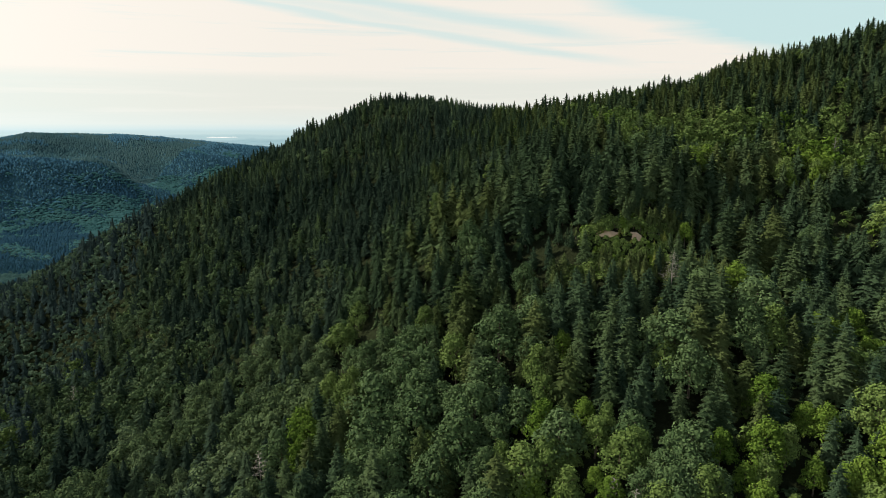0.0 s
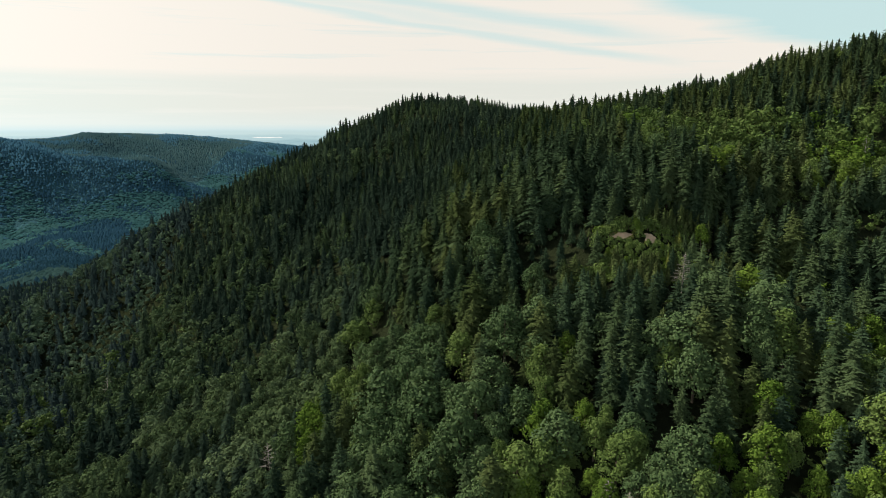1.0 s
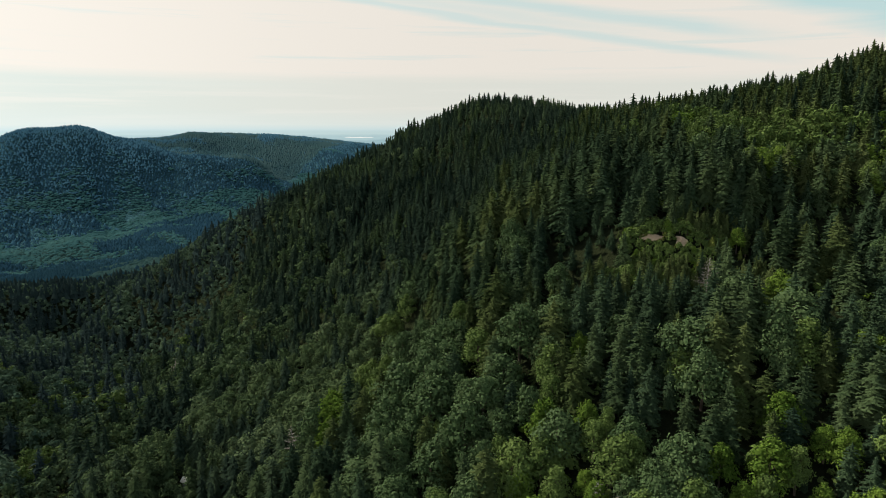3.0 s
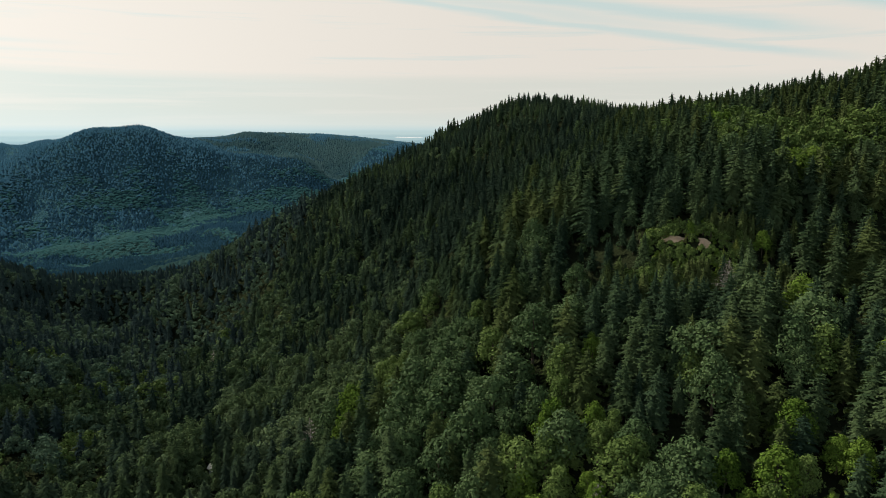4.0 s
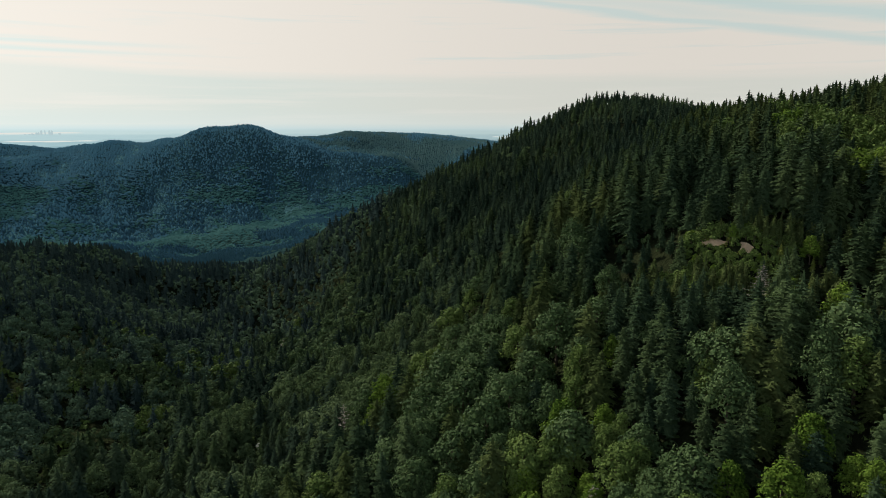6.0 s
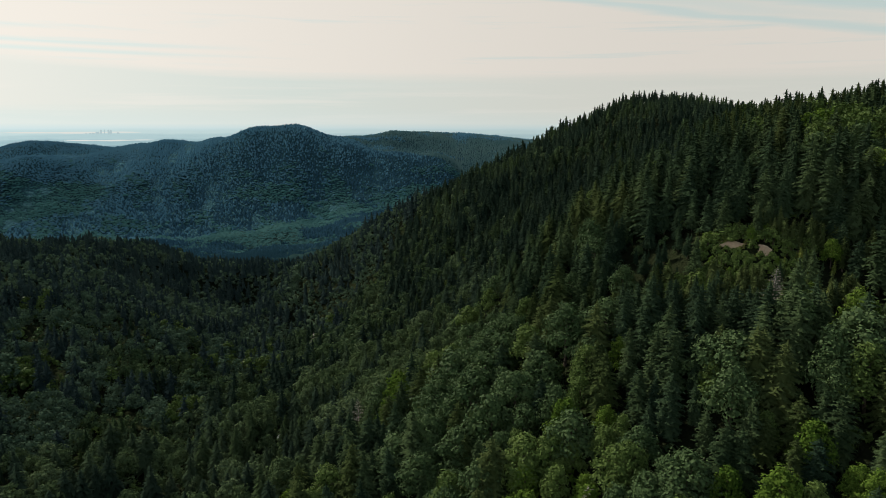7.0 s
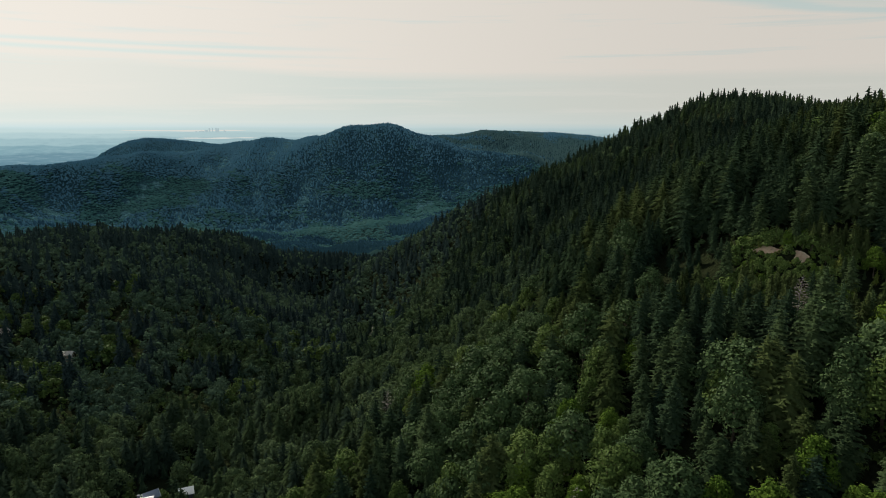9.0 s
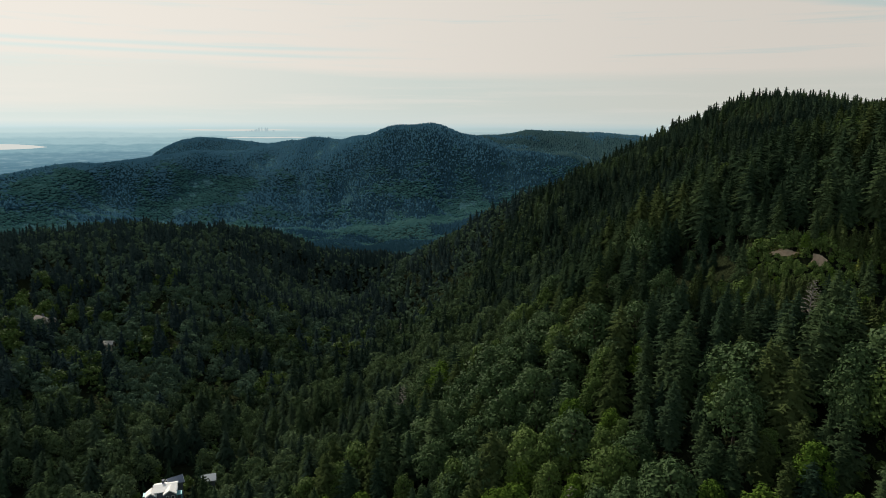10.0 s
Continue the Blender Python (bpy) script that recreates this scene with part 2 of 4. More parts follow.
def line_points(step=0.16):
    """Points along the lines, closer together near the middle of the land."""
    out = []
    for line in LINES.values():
        for (ax, ay, az), (bx, by, bz) in zip(line, line[1:]):
            span = math.hypot(bx - ax, by - ay)
            n = max(1, round(span / max(26, step * math.hypot((ax + bx) / 2 - 60, (ay + by) / 2 - 10))))
            out += [(ax + (bx - ax) * k / n, ay + (by - ay) * k / n, az + (bz - az) * k / n) for k in range(n)]
        out.append(line[-1])
    return np.array(out)


KNOTS = line_points()
SOFT = 12 + 0.03 * np.hypot(KNOTS[:, 0] - 60, KNOTS[:, 1] - 10)


def kernel(x, y):
    return np.sqrt((x[:, None] - KNOTS[:, 0]) ** 2 + (y[:, None] - KNOTS[:, 1]) ** 2 + SOFT ** 2)


A = kernel(KNOTS[:, 0], KNOTS[:, 1])
WEIGHTS = np.linalg.solve(A.T @ A + 60.0 * np.eye(len(A)), A.T @ (KNOTS[:, 2] - 60))


def height(x, y):
    """Height of the canopy that runs smoothly through the lines."""
    x, y = np.asarray(x, float), np.asarray(y, float)
    fx, fy = x.ravel(), y.ravel()
    z = np.concatenate([kernel(fx[i:i + 20000], fy[i:i + 20000]) @ WEIGHTS for i in range(0, len(fx), 20000)]) + 60
    r = np.hypot(fx - 60, fy - 10)
    f = np.clip((r - 4000) / 420, 0, 1)
    z = z + (-110 - z) * f * f * (3 - 2 * f)
    return z.reshape(x.shape)


def ground_height(x, y):
    """Ground under the canopy, with small knolls."""
    x, y = np.asarray(x, float), np.asarray(y, float)
    bank = 9 * np.exp(-(((x - 67) / 22) ** 2 + ((y - 267) / 10) ** 2)) + 2.2 * np.exp(-(((x - 78) / 6) ** 2 + ((y - 265) / 5) ** 2))
    rough = 1.6 * np.sin(x * 0.071 + 1.3 * np.sin(y * 0.043)) * np.sin(y * 0.059 + 0.7) + 0.7 * np.sin(x * 0.19 + y * 0.13)
    r = np.hypot(x - 60, y - 10)
    far = np.clip((r - 700) / 900, 0, 1)
    swell = far * (12 * np.sin(x * 0.011 + 1.7 * np.sin(y * 0.006)) * np.sin(y * 0.0093 + 1.1 * np.sin(x * 0.005)) + 6 * np.sin(x * 0.023 + y * 0.017))
    return height(x, y) - 17 + bank + rough + swell * np.clip((4000 - r) / 500, 0, 1)


def mesh_from(name, verts, faces, mats, slots=None, smooth=False):
    """A mesh from arrays of corners (n, 3) and faces (m, 3) or (m, 4)."""
    verts, faces = np.asarray(verts, np.float32), np.asarray(faces, np.int32)
    me = bpy.data.meshes.new(name)
    k = faces.shape[1]
    me.vertices.add(len(verts))
    me.vertices.foreach_set("co", verts.ravel())
    me.loops.add(faces.size)
    me.loops.foreach_set("vertex_index", faces.ravel())
    me.polygons.add(len(faces))
    me.polygons.foreach_set("loop_start", np.arange(0, faces.size, k, dtype=np.int32))
    if slots is not None:
        me.polygons.foreach_set("material_index", np.asarray(slots, np.int32))
    me.polygons.foreach_set("use_smooth", np.full(len(faces), smooth))
    for m in mats:
        me.materials.append(m)
    me.update(calc_edges=True)
    return me


def build_ground():
    rings = np.concatenate([[0.0], 12 * 1.0345 ** np.arange(178)])
    rings = np.append(rings[rings < 4800], 4900.0)
    turns = 280
    a = np.arange(turns) * 2 * np.pi / turns
    x = 60 + rings[:, None] * np.cos(a)
    y = 10 + rings[:, None] * np.sin(a)
    verts = np.stack([x, y, ground_height(x, y)], -1).reshape(-1, 3)
    i, j = np.meshgrid(np.arange(len(rings) - 1), np.arange(turns), indexing="ij")
    k = (j + 1) % turns
    faces = np.stack([i * turns + j, (i + 1) * turns + j, (i + 1) * turns + k, i * turns + k], -1).reshape(-1, 4)
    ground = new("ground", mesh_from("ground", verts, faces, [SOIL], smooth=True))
    tagged(ground, "dark forest floor of steep wooded hills and valleys", "ground", kind="structure")


build_ground()


# ---- foliage shapes: every function gives corners and triangles of one crown ----
def fir_crown(rng, tall, wide, whorls, per, fine):
    """Whorls of drooping boughs on a tapering outline. fine 2: boughs with side sprays, 1: folded boughs."""
    V, F = [], []

    def put(pts, tris):
        base = len(V)
        V.extend(pts)
        F.extend([(a + base, b + base, c + base) for a, b, c in tris])

    low, lean = 0.10 + 0.06 * rng.random(), 6.28 * rng.random()
    for i in range(whorls):
        t = (i + 0.5 * rng.random()) / whorls
        z = tall * (low + (0.97 - low) * t)
        reach = wide * ((1 - t) ** 0.6 * (0.75 + 0.25 * min(1, t * 6)) + 0.05)
        n = max(4, round(per * (1 - 0.35 * t)))
        start = rng.random() * 6.28
        for k in range(n):
            a = start + (k + 0.7 * (rng.random() - 0.5)) * 6.283 / n
            L = reach * (0.62 + 0.5 * rng.random()) * (1 + 0.22 * math.sin(2 * a + lean + 5 * t))
            droop = L * (0.45 - 0.65 * t + 0.25 * rng.random())
            w = L * ((0.12 if fine == 2 else 0.16) + 0.08 * rng.random()) + 0.12
            c, s = math.cos(a), math.sin(a)
            zz = z + (rng.random() - 0.5) * tall / whorls

            def at(r, side, dz):
                return (r * c - side * s, r * s + side * c, zz + dz)
            rise = 0.12 * L
            if fine == 2:
                put([at(0, 0, 0), at(0.5 * L, w, -0.5 * droop), at(0.5 * L, 0, rise - 0.4 * droop), at(0.5 * L, -w, -0.5 * droop), at(L, 0, -droop)],
                    [(0, 2, 1), (0, 3, 2), (1, 2, 4), (2, 3, 4)])
                for side in (-1, 1):
                    r0, r1 = 0.30 + 0.25 * rng.random(), 0.62 + 0.25 * rng.random()
                    put([at(r0 * L, 0, rise * 0.8 - r0 * droop * 0.7), at((r0 + 0.10) * L, side * w * 1.9, -r0 * droop - 0.25 * w), at((r0 + 0.22) * L, side * w * 0.5, -r0 * droop)], [(0, 1, 2)])
                    put([at(r1 * L, 0, rise * 0.5 - r1 * droop * 0.9), at((r1 + 0.16) * L, side * w * 1.5, -r1 * droop - 0.3 * w), at((r1 + 0.2) * L, side * 0.15 * w, -r1 * droop)], [(0, 1, 2)])
            else:
                # a narrow leading spray and a shorter one to one side
                m_ = 0.3 + 0.2 * rng.random()
                put([at(0.1 * L, w * 0.5, 0), at(L, 0.3 * w * (rng.random() - 0.5), rise * 0.3 - droop), at(0.1 * L, -w * 0.5, rise)], [(0, 1, 2)])
                side, f_ = (-1, 1)[k % 2], 0.62 + 0.3 * rng.random()
                put([at(m_ * L * 0.5, 0, rise), at(f_ * L, side * w * (1.5 + 0.6 * rng.random()), -f_ * droop - 0.1 * L * rng.random()), at((m_ + 0.22) * L, -side * w * 0.3, -0.3 * droop)], [(0, 1, 2)])
    for i in range(4 if fine == 2 else 3):  # dense inner foliage
        n = 4 if fine == 2 else 3
        z0, z1 = tall * (low + 0.2 * i), tall * min(0.97, low + 0.2 * i + 0.55)
        r0 = (0.50 if fine == 2 else 0.52) * wide * (1 - 0.88 * i / n) ** 0.9
        ring = [(r0 * (0.75 + 0.5 * rng.random()) * math.cos(1.05 * k + i), r0 * (0.75 + 0.5 * rng.random()) * math.sin(1.05 * k + i), z0 + (rng.random() - 0.5) * 1.2) for k in range(6)]
        put(ring + [(0, 0, z1)], [(k, (k + 1) % 6, 6) for k in range(6)])
    q, low_tip = (0.14 * wide, 0.86) if fine == 2 else (0.15 * wide, 0.84)
    put([(q, 0, tall * low_tip), (-0.5 * q, 0.87 * q, tall * (low_tip + 0.01)), (-0.5 * q, -0.87 * q, tall * low_tip), (0, 0, tall)], [(0, 1, 3), (1, 2, 3), (2, 0, 3)])
    return np.array(V), np.array(F)


def fir_skirts(rng, tall, wide, tiers, points):
    """A far fir: jagged skirts one above the other."""
    V, F = [], []
    for i in range(tiers):
        t = i / tiers
        base = len(V)
        V.append((0, 0, tall * (0.42 + 0.58 * (i + 1) / tiers)))
        for k in range(points):
            a = 6.283 * (k + 0.3 * rng.random()) / points + i
            r = wide * (1 - t) ** 0.75 * (1.15 if k % 2 else 0.7) * (0.85 + 0.3 * rng.random())
            V.append((r * math.cos(a), r * math.sin(a), tall * (0.08 + 0.82 * t) + (0.0 if k % 2 else 0.06 * tall)))
        F += [(base, base + 1 + k, base + 1 + (k + 1) % points) for k in range(points)]
    return np.array(V), np.array(F)


def leaf_crown(rng, tall, wide, lobes, leaves, size, folded=True):
    """A broad crown: bulging lobes, each a shell of folded leaf sprays round a dark core."""
    V, F = [], []
    centres = []
    for i in range(lobes):
        t = min(1.0, max(0.0, i / max(1, lobes - 1) + 0.12 * (rng.random() - 0.5)))
        a = i * 2.4 + rng.random() * 0.9
        r = wide * (0.62 - 0.50 * t ** 1.8) * (0.7 + 0.5 * rng.random())
        R = wide * (0.38 - 0.08 * t + 0.14 * (rng.random() - 0.5))
        centres.append((r * math.cos(a), r * math.sin(a), tall * (0.26 + 0.58 * t) + 0.06 * tall * (rng.random() - 0.5), R))
    weights = np.array([c[3] ** 2 for c in centres])
    counts = np.maximum(4, (leaves * weights / weights.sum()).astype(int))
    for (cx, cy, cz, R), count in zip(centres, counts):
        # core of the lobe, a rough eight-sided stone shape
        base = len(V)
        q = 0.44 * R
        V += [(cx + q * dx * (0.85 + 0.3 * rng.random()), cy + q * dy * (0.85 + 0.3 * rng.random()), cz + q * dz * 0.9) for dx, dy, dz in
              ((1, 0, 0), (0.5, 0.86, 0.1), (-0.5, 0.86, -0.1), (-1, 0, 0.1), (-0.5, -0.86, 0), (0.5, -0.86, -0.1), (0, 0, 1), (0, 0, -1))]
        for k in range(6):
            F += [(base + k, base + (k + 1) % 6, base + 6), (base + (k + 1) % 6, base + k, base + 7)]
        for _ in range(count):
            while True:
                d = rng.normal(size=3)
                d /= np.linalg.norm(d)
                if d[2] > -0.55:
                    break
            lump = 0.68 + 0.48 * rng.random()
            p = np.array((cx, cy, cz)) + d * R * lump * np.array((1, 1, 0.92)) * (1 + 0.22 * math.sin(5.1 * d[0] + cx * 3) * math.sin(4.3 * d[1] + cz * 2))
            n = d + 0.38 * rng.normal(size=3) + np.array((0, 0, 0.25))
            n /= np.linalg.norm(n)
            e = np.cross(n, rng.normal(size=3))
            e /= np.linalg.norm(e)
            f = np.cross(n, e)
            s = size * (0.65 + 0.7 * rng.random())
            base = len(V)
            if not folded:
                V += [tuple(p + e * s * 1.2), tuple(p - e * s * 0.6 + f * s), tuple(p - e * s * 0.6 - f * s)]
                F.append((base, base + 1, base + 2))
                continue
            V += [tuple(p + e * s), tuple(p + f * s * 0.7 - n * s * 0.25), tuple(p - e * s), tuple(p - f * s * 0.7 - n * s * 0.25)]
            F += [(base, base + 1, base + 2), (base, base + 2, base + 3)]
    return np.array(V), np.array(F)


def dome(rng, tall, wide):
    """A far broadleaved crown: a lumpy dome."""
    V = [(0, 0, tall)]
    V += [(wide * (0.7 + 0.5 * rng.random()) * math.cos(1.047 * k), wide * (0.7 + 0.5 * rng.random()) * math.sin(1.047 * k), tall * (0.42 + 0.3 * rng.random())) for k in range(6)]
    V += [(wide * 0.8 * math.cos(1.571 * k + 0.3), wide * 0.8 * math.sin(1.571 * k + 0.3), 0.0) for k in range(4)]
    F = [(0, 1 + k, 1 + (k + 1) % 6) for k in range(6)] + [(1, 7, 2), (3, 8, 4), (4, 9, 5), (6, 10, 1)]
    return np.array(V), np.array(F)


def tube(points, radii, sides):
    V, F = [], []
    for i, (p, r) in enumerate(zip(points, radii)):
        for k in range(sides):
            a = 6.283 * k / sides
            V.append((p[0] + r * math.cos(a), p[1] + r * math.sin(a), p[2]))
        if i:
            b = (i - 1) * sides
            F += [(b + k, b + (k + 1) % sides, b + sides + (k + 1) % sides) for k in range(sides)]
            F += [(b + k, b + sides + (k + 1) % sides, b + sides + k) for k in range(sides)]
    return np.array(V), np.array(F)


def join(parts):
    V, F, at = [], [], 0
    for v, f in parts:
        V.append(v)
        F.append(f + at)
        at += len(v)
    return np.concatenate(V), np.concatenate(F)


def fir_trunk(tall):
    return tube([(0, 0, -2.5), (0, 0, 0.3), (0.05, 0, tall * 0.5), (0, 0, tall * 0.95)], [0.42, 0.34, 0.2, 0.03], 6)


def leaf_trunk(rng, tall, wide):
    parts = [tube([(0, 0, -2.5), (0, 0, 0.3), (0.2, 0.1, tall * 0.35), (0.1, 0, tall * 0.72)], [0.5, 0.38, 0.26, 0.08], 6)]
    for i in range(5):
        a = i * 2.4
        z = tall * (0.25 + 0.07 * i)
        reach = wide * 0.55
        parts.append(tube([(0.1, 0, z), (0.45 * reach * math.cos(a), 0.45 * reach * math.sin(a), z + tall * 0.14), (reach * math.cos(a), reach * math.sin(a), z + tall * 0.22)], [0.16, 0.11, 0.04], 4))
    return join(parts)


def part(name, verts, faces, mats, parent, label=""):
    ob = new(name, mesh_from(name, verts, faces, mats))
    ob.parent = parent
    if label:
        tagged(ob, label)
    return ob


# ---- where the trees stand ----
rng = np.random.default_rng(7)
HOUSES = [(-139, 146, 17), (-160, 149, 14), (-172, 162, 12), (-150, 166, 9), (-396, 176, 7.5), (-336, 197, 9), (-123, 228, 2.6)]  # plan of the house clearings and their radius


def wave(x, y, s, k=0.0):
    return np.sin(x / s + k + 1.4 * np.sin(y / s * 0.8 + k)) * np.sin(y / s * 1.1 + 0.6 * k + 1.2 * np.sin(x / s * 0.7))


def scatter(r0, r1, a0, a1, step):
    """Places on a loosened grid in a ring sector round (60, 10); angles in degrees to the left of north."""
    n = int(r1 / step / 0.9) + 2
    gx, gy = np.meshgrid(np.arange(-n, n + 1), np.arange(-n, n + 1))
    x = (gx + 0.5 * (gy % 2)).ravel() * step + rng.uniform(-0.36, 0.36, gx.size) * step
    y = gy.ravel() * step * 0.9 + rng.uniform(-0.36, 0.36, gx.size) * step
    r, a = np.hypot(x, y), np.degrees(np.arctan2(-x, y))
    keep = (r >= r0) & (r < r1) & (a >= a0) & (a <= a1)
    return x[keep] + 60, y[keep] + 10


def tidy(x, y):
    """Leaves out the house clearings, the bare bank and the hidden back of the mountain."""
    keep = np.ones(len(x), bool)
    for hx, hy, hr in HOUSES:
        keep &= np.hypot(x - hx, y - hy) > hr
    keep &= ~((x > 58) & (x < 88) & (y > 256) & (y < 268.5))
    keep &= ~((x > -120) & (y > 745))
    keep &= ~((x > 120) & (y > 560))
    return x[keep], y[keep]


GX, GY = np.arange(-4100, 1001, 25.0), np.arange(-400, 4301, 25.0)
GRID = height(*np.meshgrid(GX, GY))


def level(x, y):
    """The canopy's height, read off a coarse grid."""
    i, j = np.clip((x + 4100) / 25, 0, len(GX) - 1.001), np.clip((y + 400) / 25, 0, len(GY) - 1.001)
    a, b = i.astype(int), j.astype(int)
    f, g = i - a, j - b
    return (GRID[b, a] * (1 - f) + GRID[b, a + 1] * f) * (1 - g) + (GRID[b + 1, a] * (1 - f) + GRID[b + 1, a + 1] * f) * g


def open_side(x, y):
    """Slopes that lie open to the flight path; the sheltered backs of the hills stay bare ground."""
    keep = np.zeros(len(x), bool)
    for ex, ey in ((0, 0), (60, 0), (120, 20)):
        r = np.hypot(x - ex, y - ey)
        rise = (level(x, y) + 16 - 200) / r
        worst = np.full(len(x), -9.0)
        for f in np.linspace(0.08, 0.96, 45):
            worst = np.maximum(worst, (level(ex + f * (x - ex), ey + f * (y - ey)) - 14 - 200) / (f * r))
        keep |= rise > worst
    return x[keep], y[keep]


def leafy_share(x, y):
    """Share of broadleaved trees: most in the lower hollow and along the creek, few on the upper slope."""
    z = height(x, y)
    share = 0.05 + 0.80 * np.clip((139 - z) / 26, 0, 1) * np.clip((x + 190) / 120, 0.42, 1)
    share = np.where((y > 290) & (x > -190), share * 0.55, share)
    share = np.where((x > 96) & (y < 235) & (z < 160), np.maximum(share, 0.4), share)
    share = np.where((y > 264) & (y < 380) & (x < 100) & (x > -40), share * 0.35, share)
    share = np.where((x > 84) & (x < 215) & (y > 305) & (z > 184) & (z < 216), 0.74, share)  # paler strip under the eastern crest
    share = np.where((x < -70) & (z < 78), np.where(x < -300, 0.58, 0.62), share)
    share = np.where((x > -345) & (x < -225) & (y > 205) & (y < 345), 0.86, share)  # maples on the western bench
    share = np.where((x < -480), 0.3, share)
    share = np.where((x > -110) & (x < -30) & (y > 150) & (y < 215), 0.42, share)
    share = share + np.where(share > 0.2, 0.30, 0.07) * wave(x, y, 23.0) + np.where(share > 0.2, 0.18, 0.05) * wave(x, y, 9.0, 2.0)
    return np.clip(share, 0.02, 0.95)


def thinned(x, y):
    """Leaves out trees in pockets, where the forest opens in dark gaps."""
    keep = wave(x, y, 11.0, 0.7) + 0.5 * wave(x, y, 29.0, 1.9) + rng.uniform(-0.15, 0.15, len(x)) > np.where(x < -130, -0.5, np.where(y > 300, -1.2, -0.78))
    return x[keep], y[keep]


def vigour(x, y):
    """Taller and lower stands side by side."""
    return 1 + 0.16 * wave(x, y, 17.0, 2.4) + 0.10 * wave(x, y, 41.0, 0.3) + np.where(x < -130, 0.14 + 0.12 * wave(x, y, 12.0, 1.1), 0.0) - 0.42 * edge_of(x, y) + np.where((x > 20) & (x < 120) & (y > 280) & (y < 305), 0.15, 0.0)


def edge_of(x, y):
    """The young growth on the slope just below the clearing."""
    return ((x > 26) & (x < 112) & (y > 240) & (y < 277)).astype(float)


# ---- near trees: each a thing with trunk and crown ----
def tree_kind(name, label, category, group, trunk, crown, bark, leaf):
    ob = new(name)
    tagged(ob, label, category, group)
    part("trunk", *trunk, [bark], ob)
    part("crown", *crown, [leaf], ob)
    return ob


def near_kinds():
    firs, broad = [], []
    for i, (mat, look_) in enumerate(((FIR_DARK, "dark green"), (FIR_MID, "mid green"), (FIR_OLIVE, "olive green"), (FIR_MID, "mid green"), (FIR_DARK, "dark green"))):
        r = np.random.default_rng(100 + i)
        firs.append(tree_kind("fir_tree", f"{look_} Douglas fir with drooping boughs on a steep slope", "conifer tree", "firs of the near slope",
                              fir_trunk(22), fir_crown(r, 22, 4.8 + 0.6 * (i % 3), 24, 8, 2), BARK, mat))
    for i, (mat, look_) in enumerate(((MAPLE_GREY, "grey-green bigleaf maple"), (MAPLE_GREEN, "mid green maple"), (ALDER_BRIGHT, "bright green alder"), (MAPLE_GREY, "grey-green bigleaf maple"), (MAPLE_GREEN, "mid green maple"), (ALDER_BRIGHT, "bright green alder"))):
        r = np.random.default_rng(200 + i)
        tall, wide = (17.0, 7.0) if i % 3 == 0 else (16.0, 5.8)
        broad.append(tree_kind("broadleaf_tree", f"{look_} with a dense rounded crown on a steep slope", "broadleaf tree", "broadleaved trees of the near slope",
                               leaf_trunk(r, tall, wide), leaf_crown(r, tall, wide, 18 + i % 3, 2400 if i % 3 == 0 else 2700, 0.33 if i % 3 == 0 else 0.29, False), BARK, mat))
    return firs, broad


FIRS, BROAD = near_kinds()

# single trees that stand out, by kind: plan and size
SPECIMENS = (("grey", 76, 193, 1.08), ("grey", 100, 203, 1.0), ("grey", 19, 223, 1.3), ("grey", 52, 217, 1.0), ("grey", -18, 209, 1.05), ("grey", -29, 235, 1.0),
             ("grey", -61, 223, 1.1), ("grey", 9, 259, 0.85), ("grey", 31, 252, 0.8), ("bright", 30, 190, 1.25), ("bright", 43, 190, 1.0), ("bright", 78, 172, 1.0), ("green", 97, 172, 1.0),
             ("bright", 113, 162, 1.0), ("bright", 106, 180, 1.05), ("green", 123, 174, 1.1), ("green", 88, 165, 0.95), ("grey", 130, 190, 1.1), ("bright", 136, 234, 0.9), ("bright", 98.4, 266.0, 0.74), ("bright", 22, 204, 0.8), ("grey", 12, 183, 1.1),
             ("fir", 62, 209, 1.0), ("fir", 112, 230, 1.1), ("fir", 119, 187, 1.25), ("fir", 87, 229, 1.0), ("fir", -24, 272, 1.1), ("fir", 51, 194, 0.9), ("fir", -6, 208, 0.9))


def spaced(x, y):
    """Keeps the scattered trees clear of the single ones."""
    keep = np.ones(len(x), bool)
    for kind, sx, sy, s in SPECIMENS:
        keep &= np.hypot(x - 81, y - 229) > 3.6  # room in front of the dead tree
        keep &= np.hypot(x - sx, y - sy) > (3.0 if kind == "fir" else 4.4) * s
    return x[keep], y[keep]


def front(x, y):
    """The wood that lies before the flight path; behind it the trees stand wider."""
    a = np.degrees(np.arctan2(-(x - 60), y - 10))
    return (y > np.where(x < -40, 100, 132)) & (a > -37) & (a < 96)


x, y = spaced(*thinned(*tidy(*scatter(60, 330, -37, 96, 7.8))))
leafy = rng.random(len(x)) < leafy_share(x, y)
order = np.argsort(np.hypot(x - 60, (y - 165) * 1.0))
near_fir = [i for i in order if not leafy[i] and y[i] > 120][:292]
near_leaf = [i for i in order if leafy[i] and y[i] > 120][:280]
taken = np.zeros(len(x), bool)
taken[near_fir], taken[near_leaf] = True, True
z = ground_height(x, y)


def stand_pose(i, scale, flat):
    return pose(x[i], y[i], z[i], rng.uniform(-3, 3), rng.uniform(-3, 3), rng.uniform(0, 360)) @ Matrix.Diagonal((scale * flat, scale * flat, scale, 1))


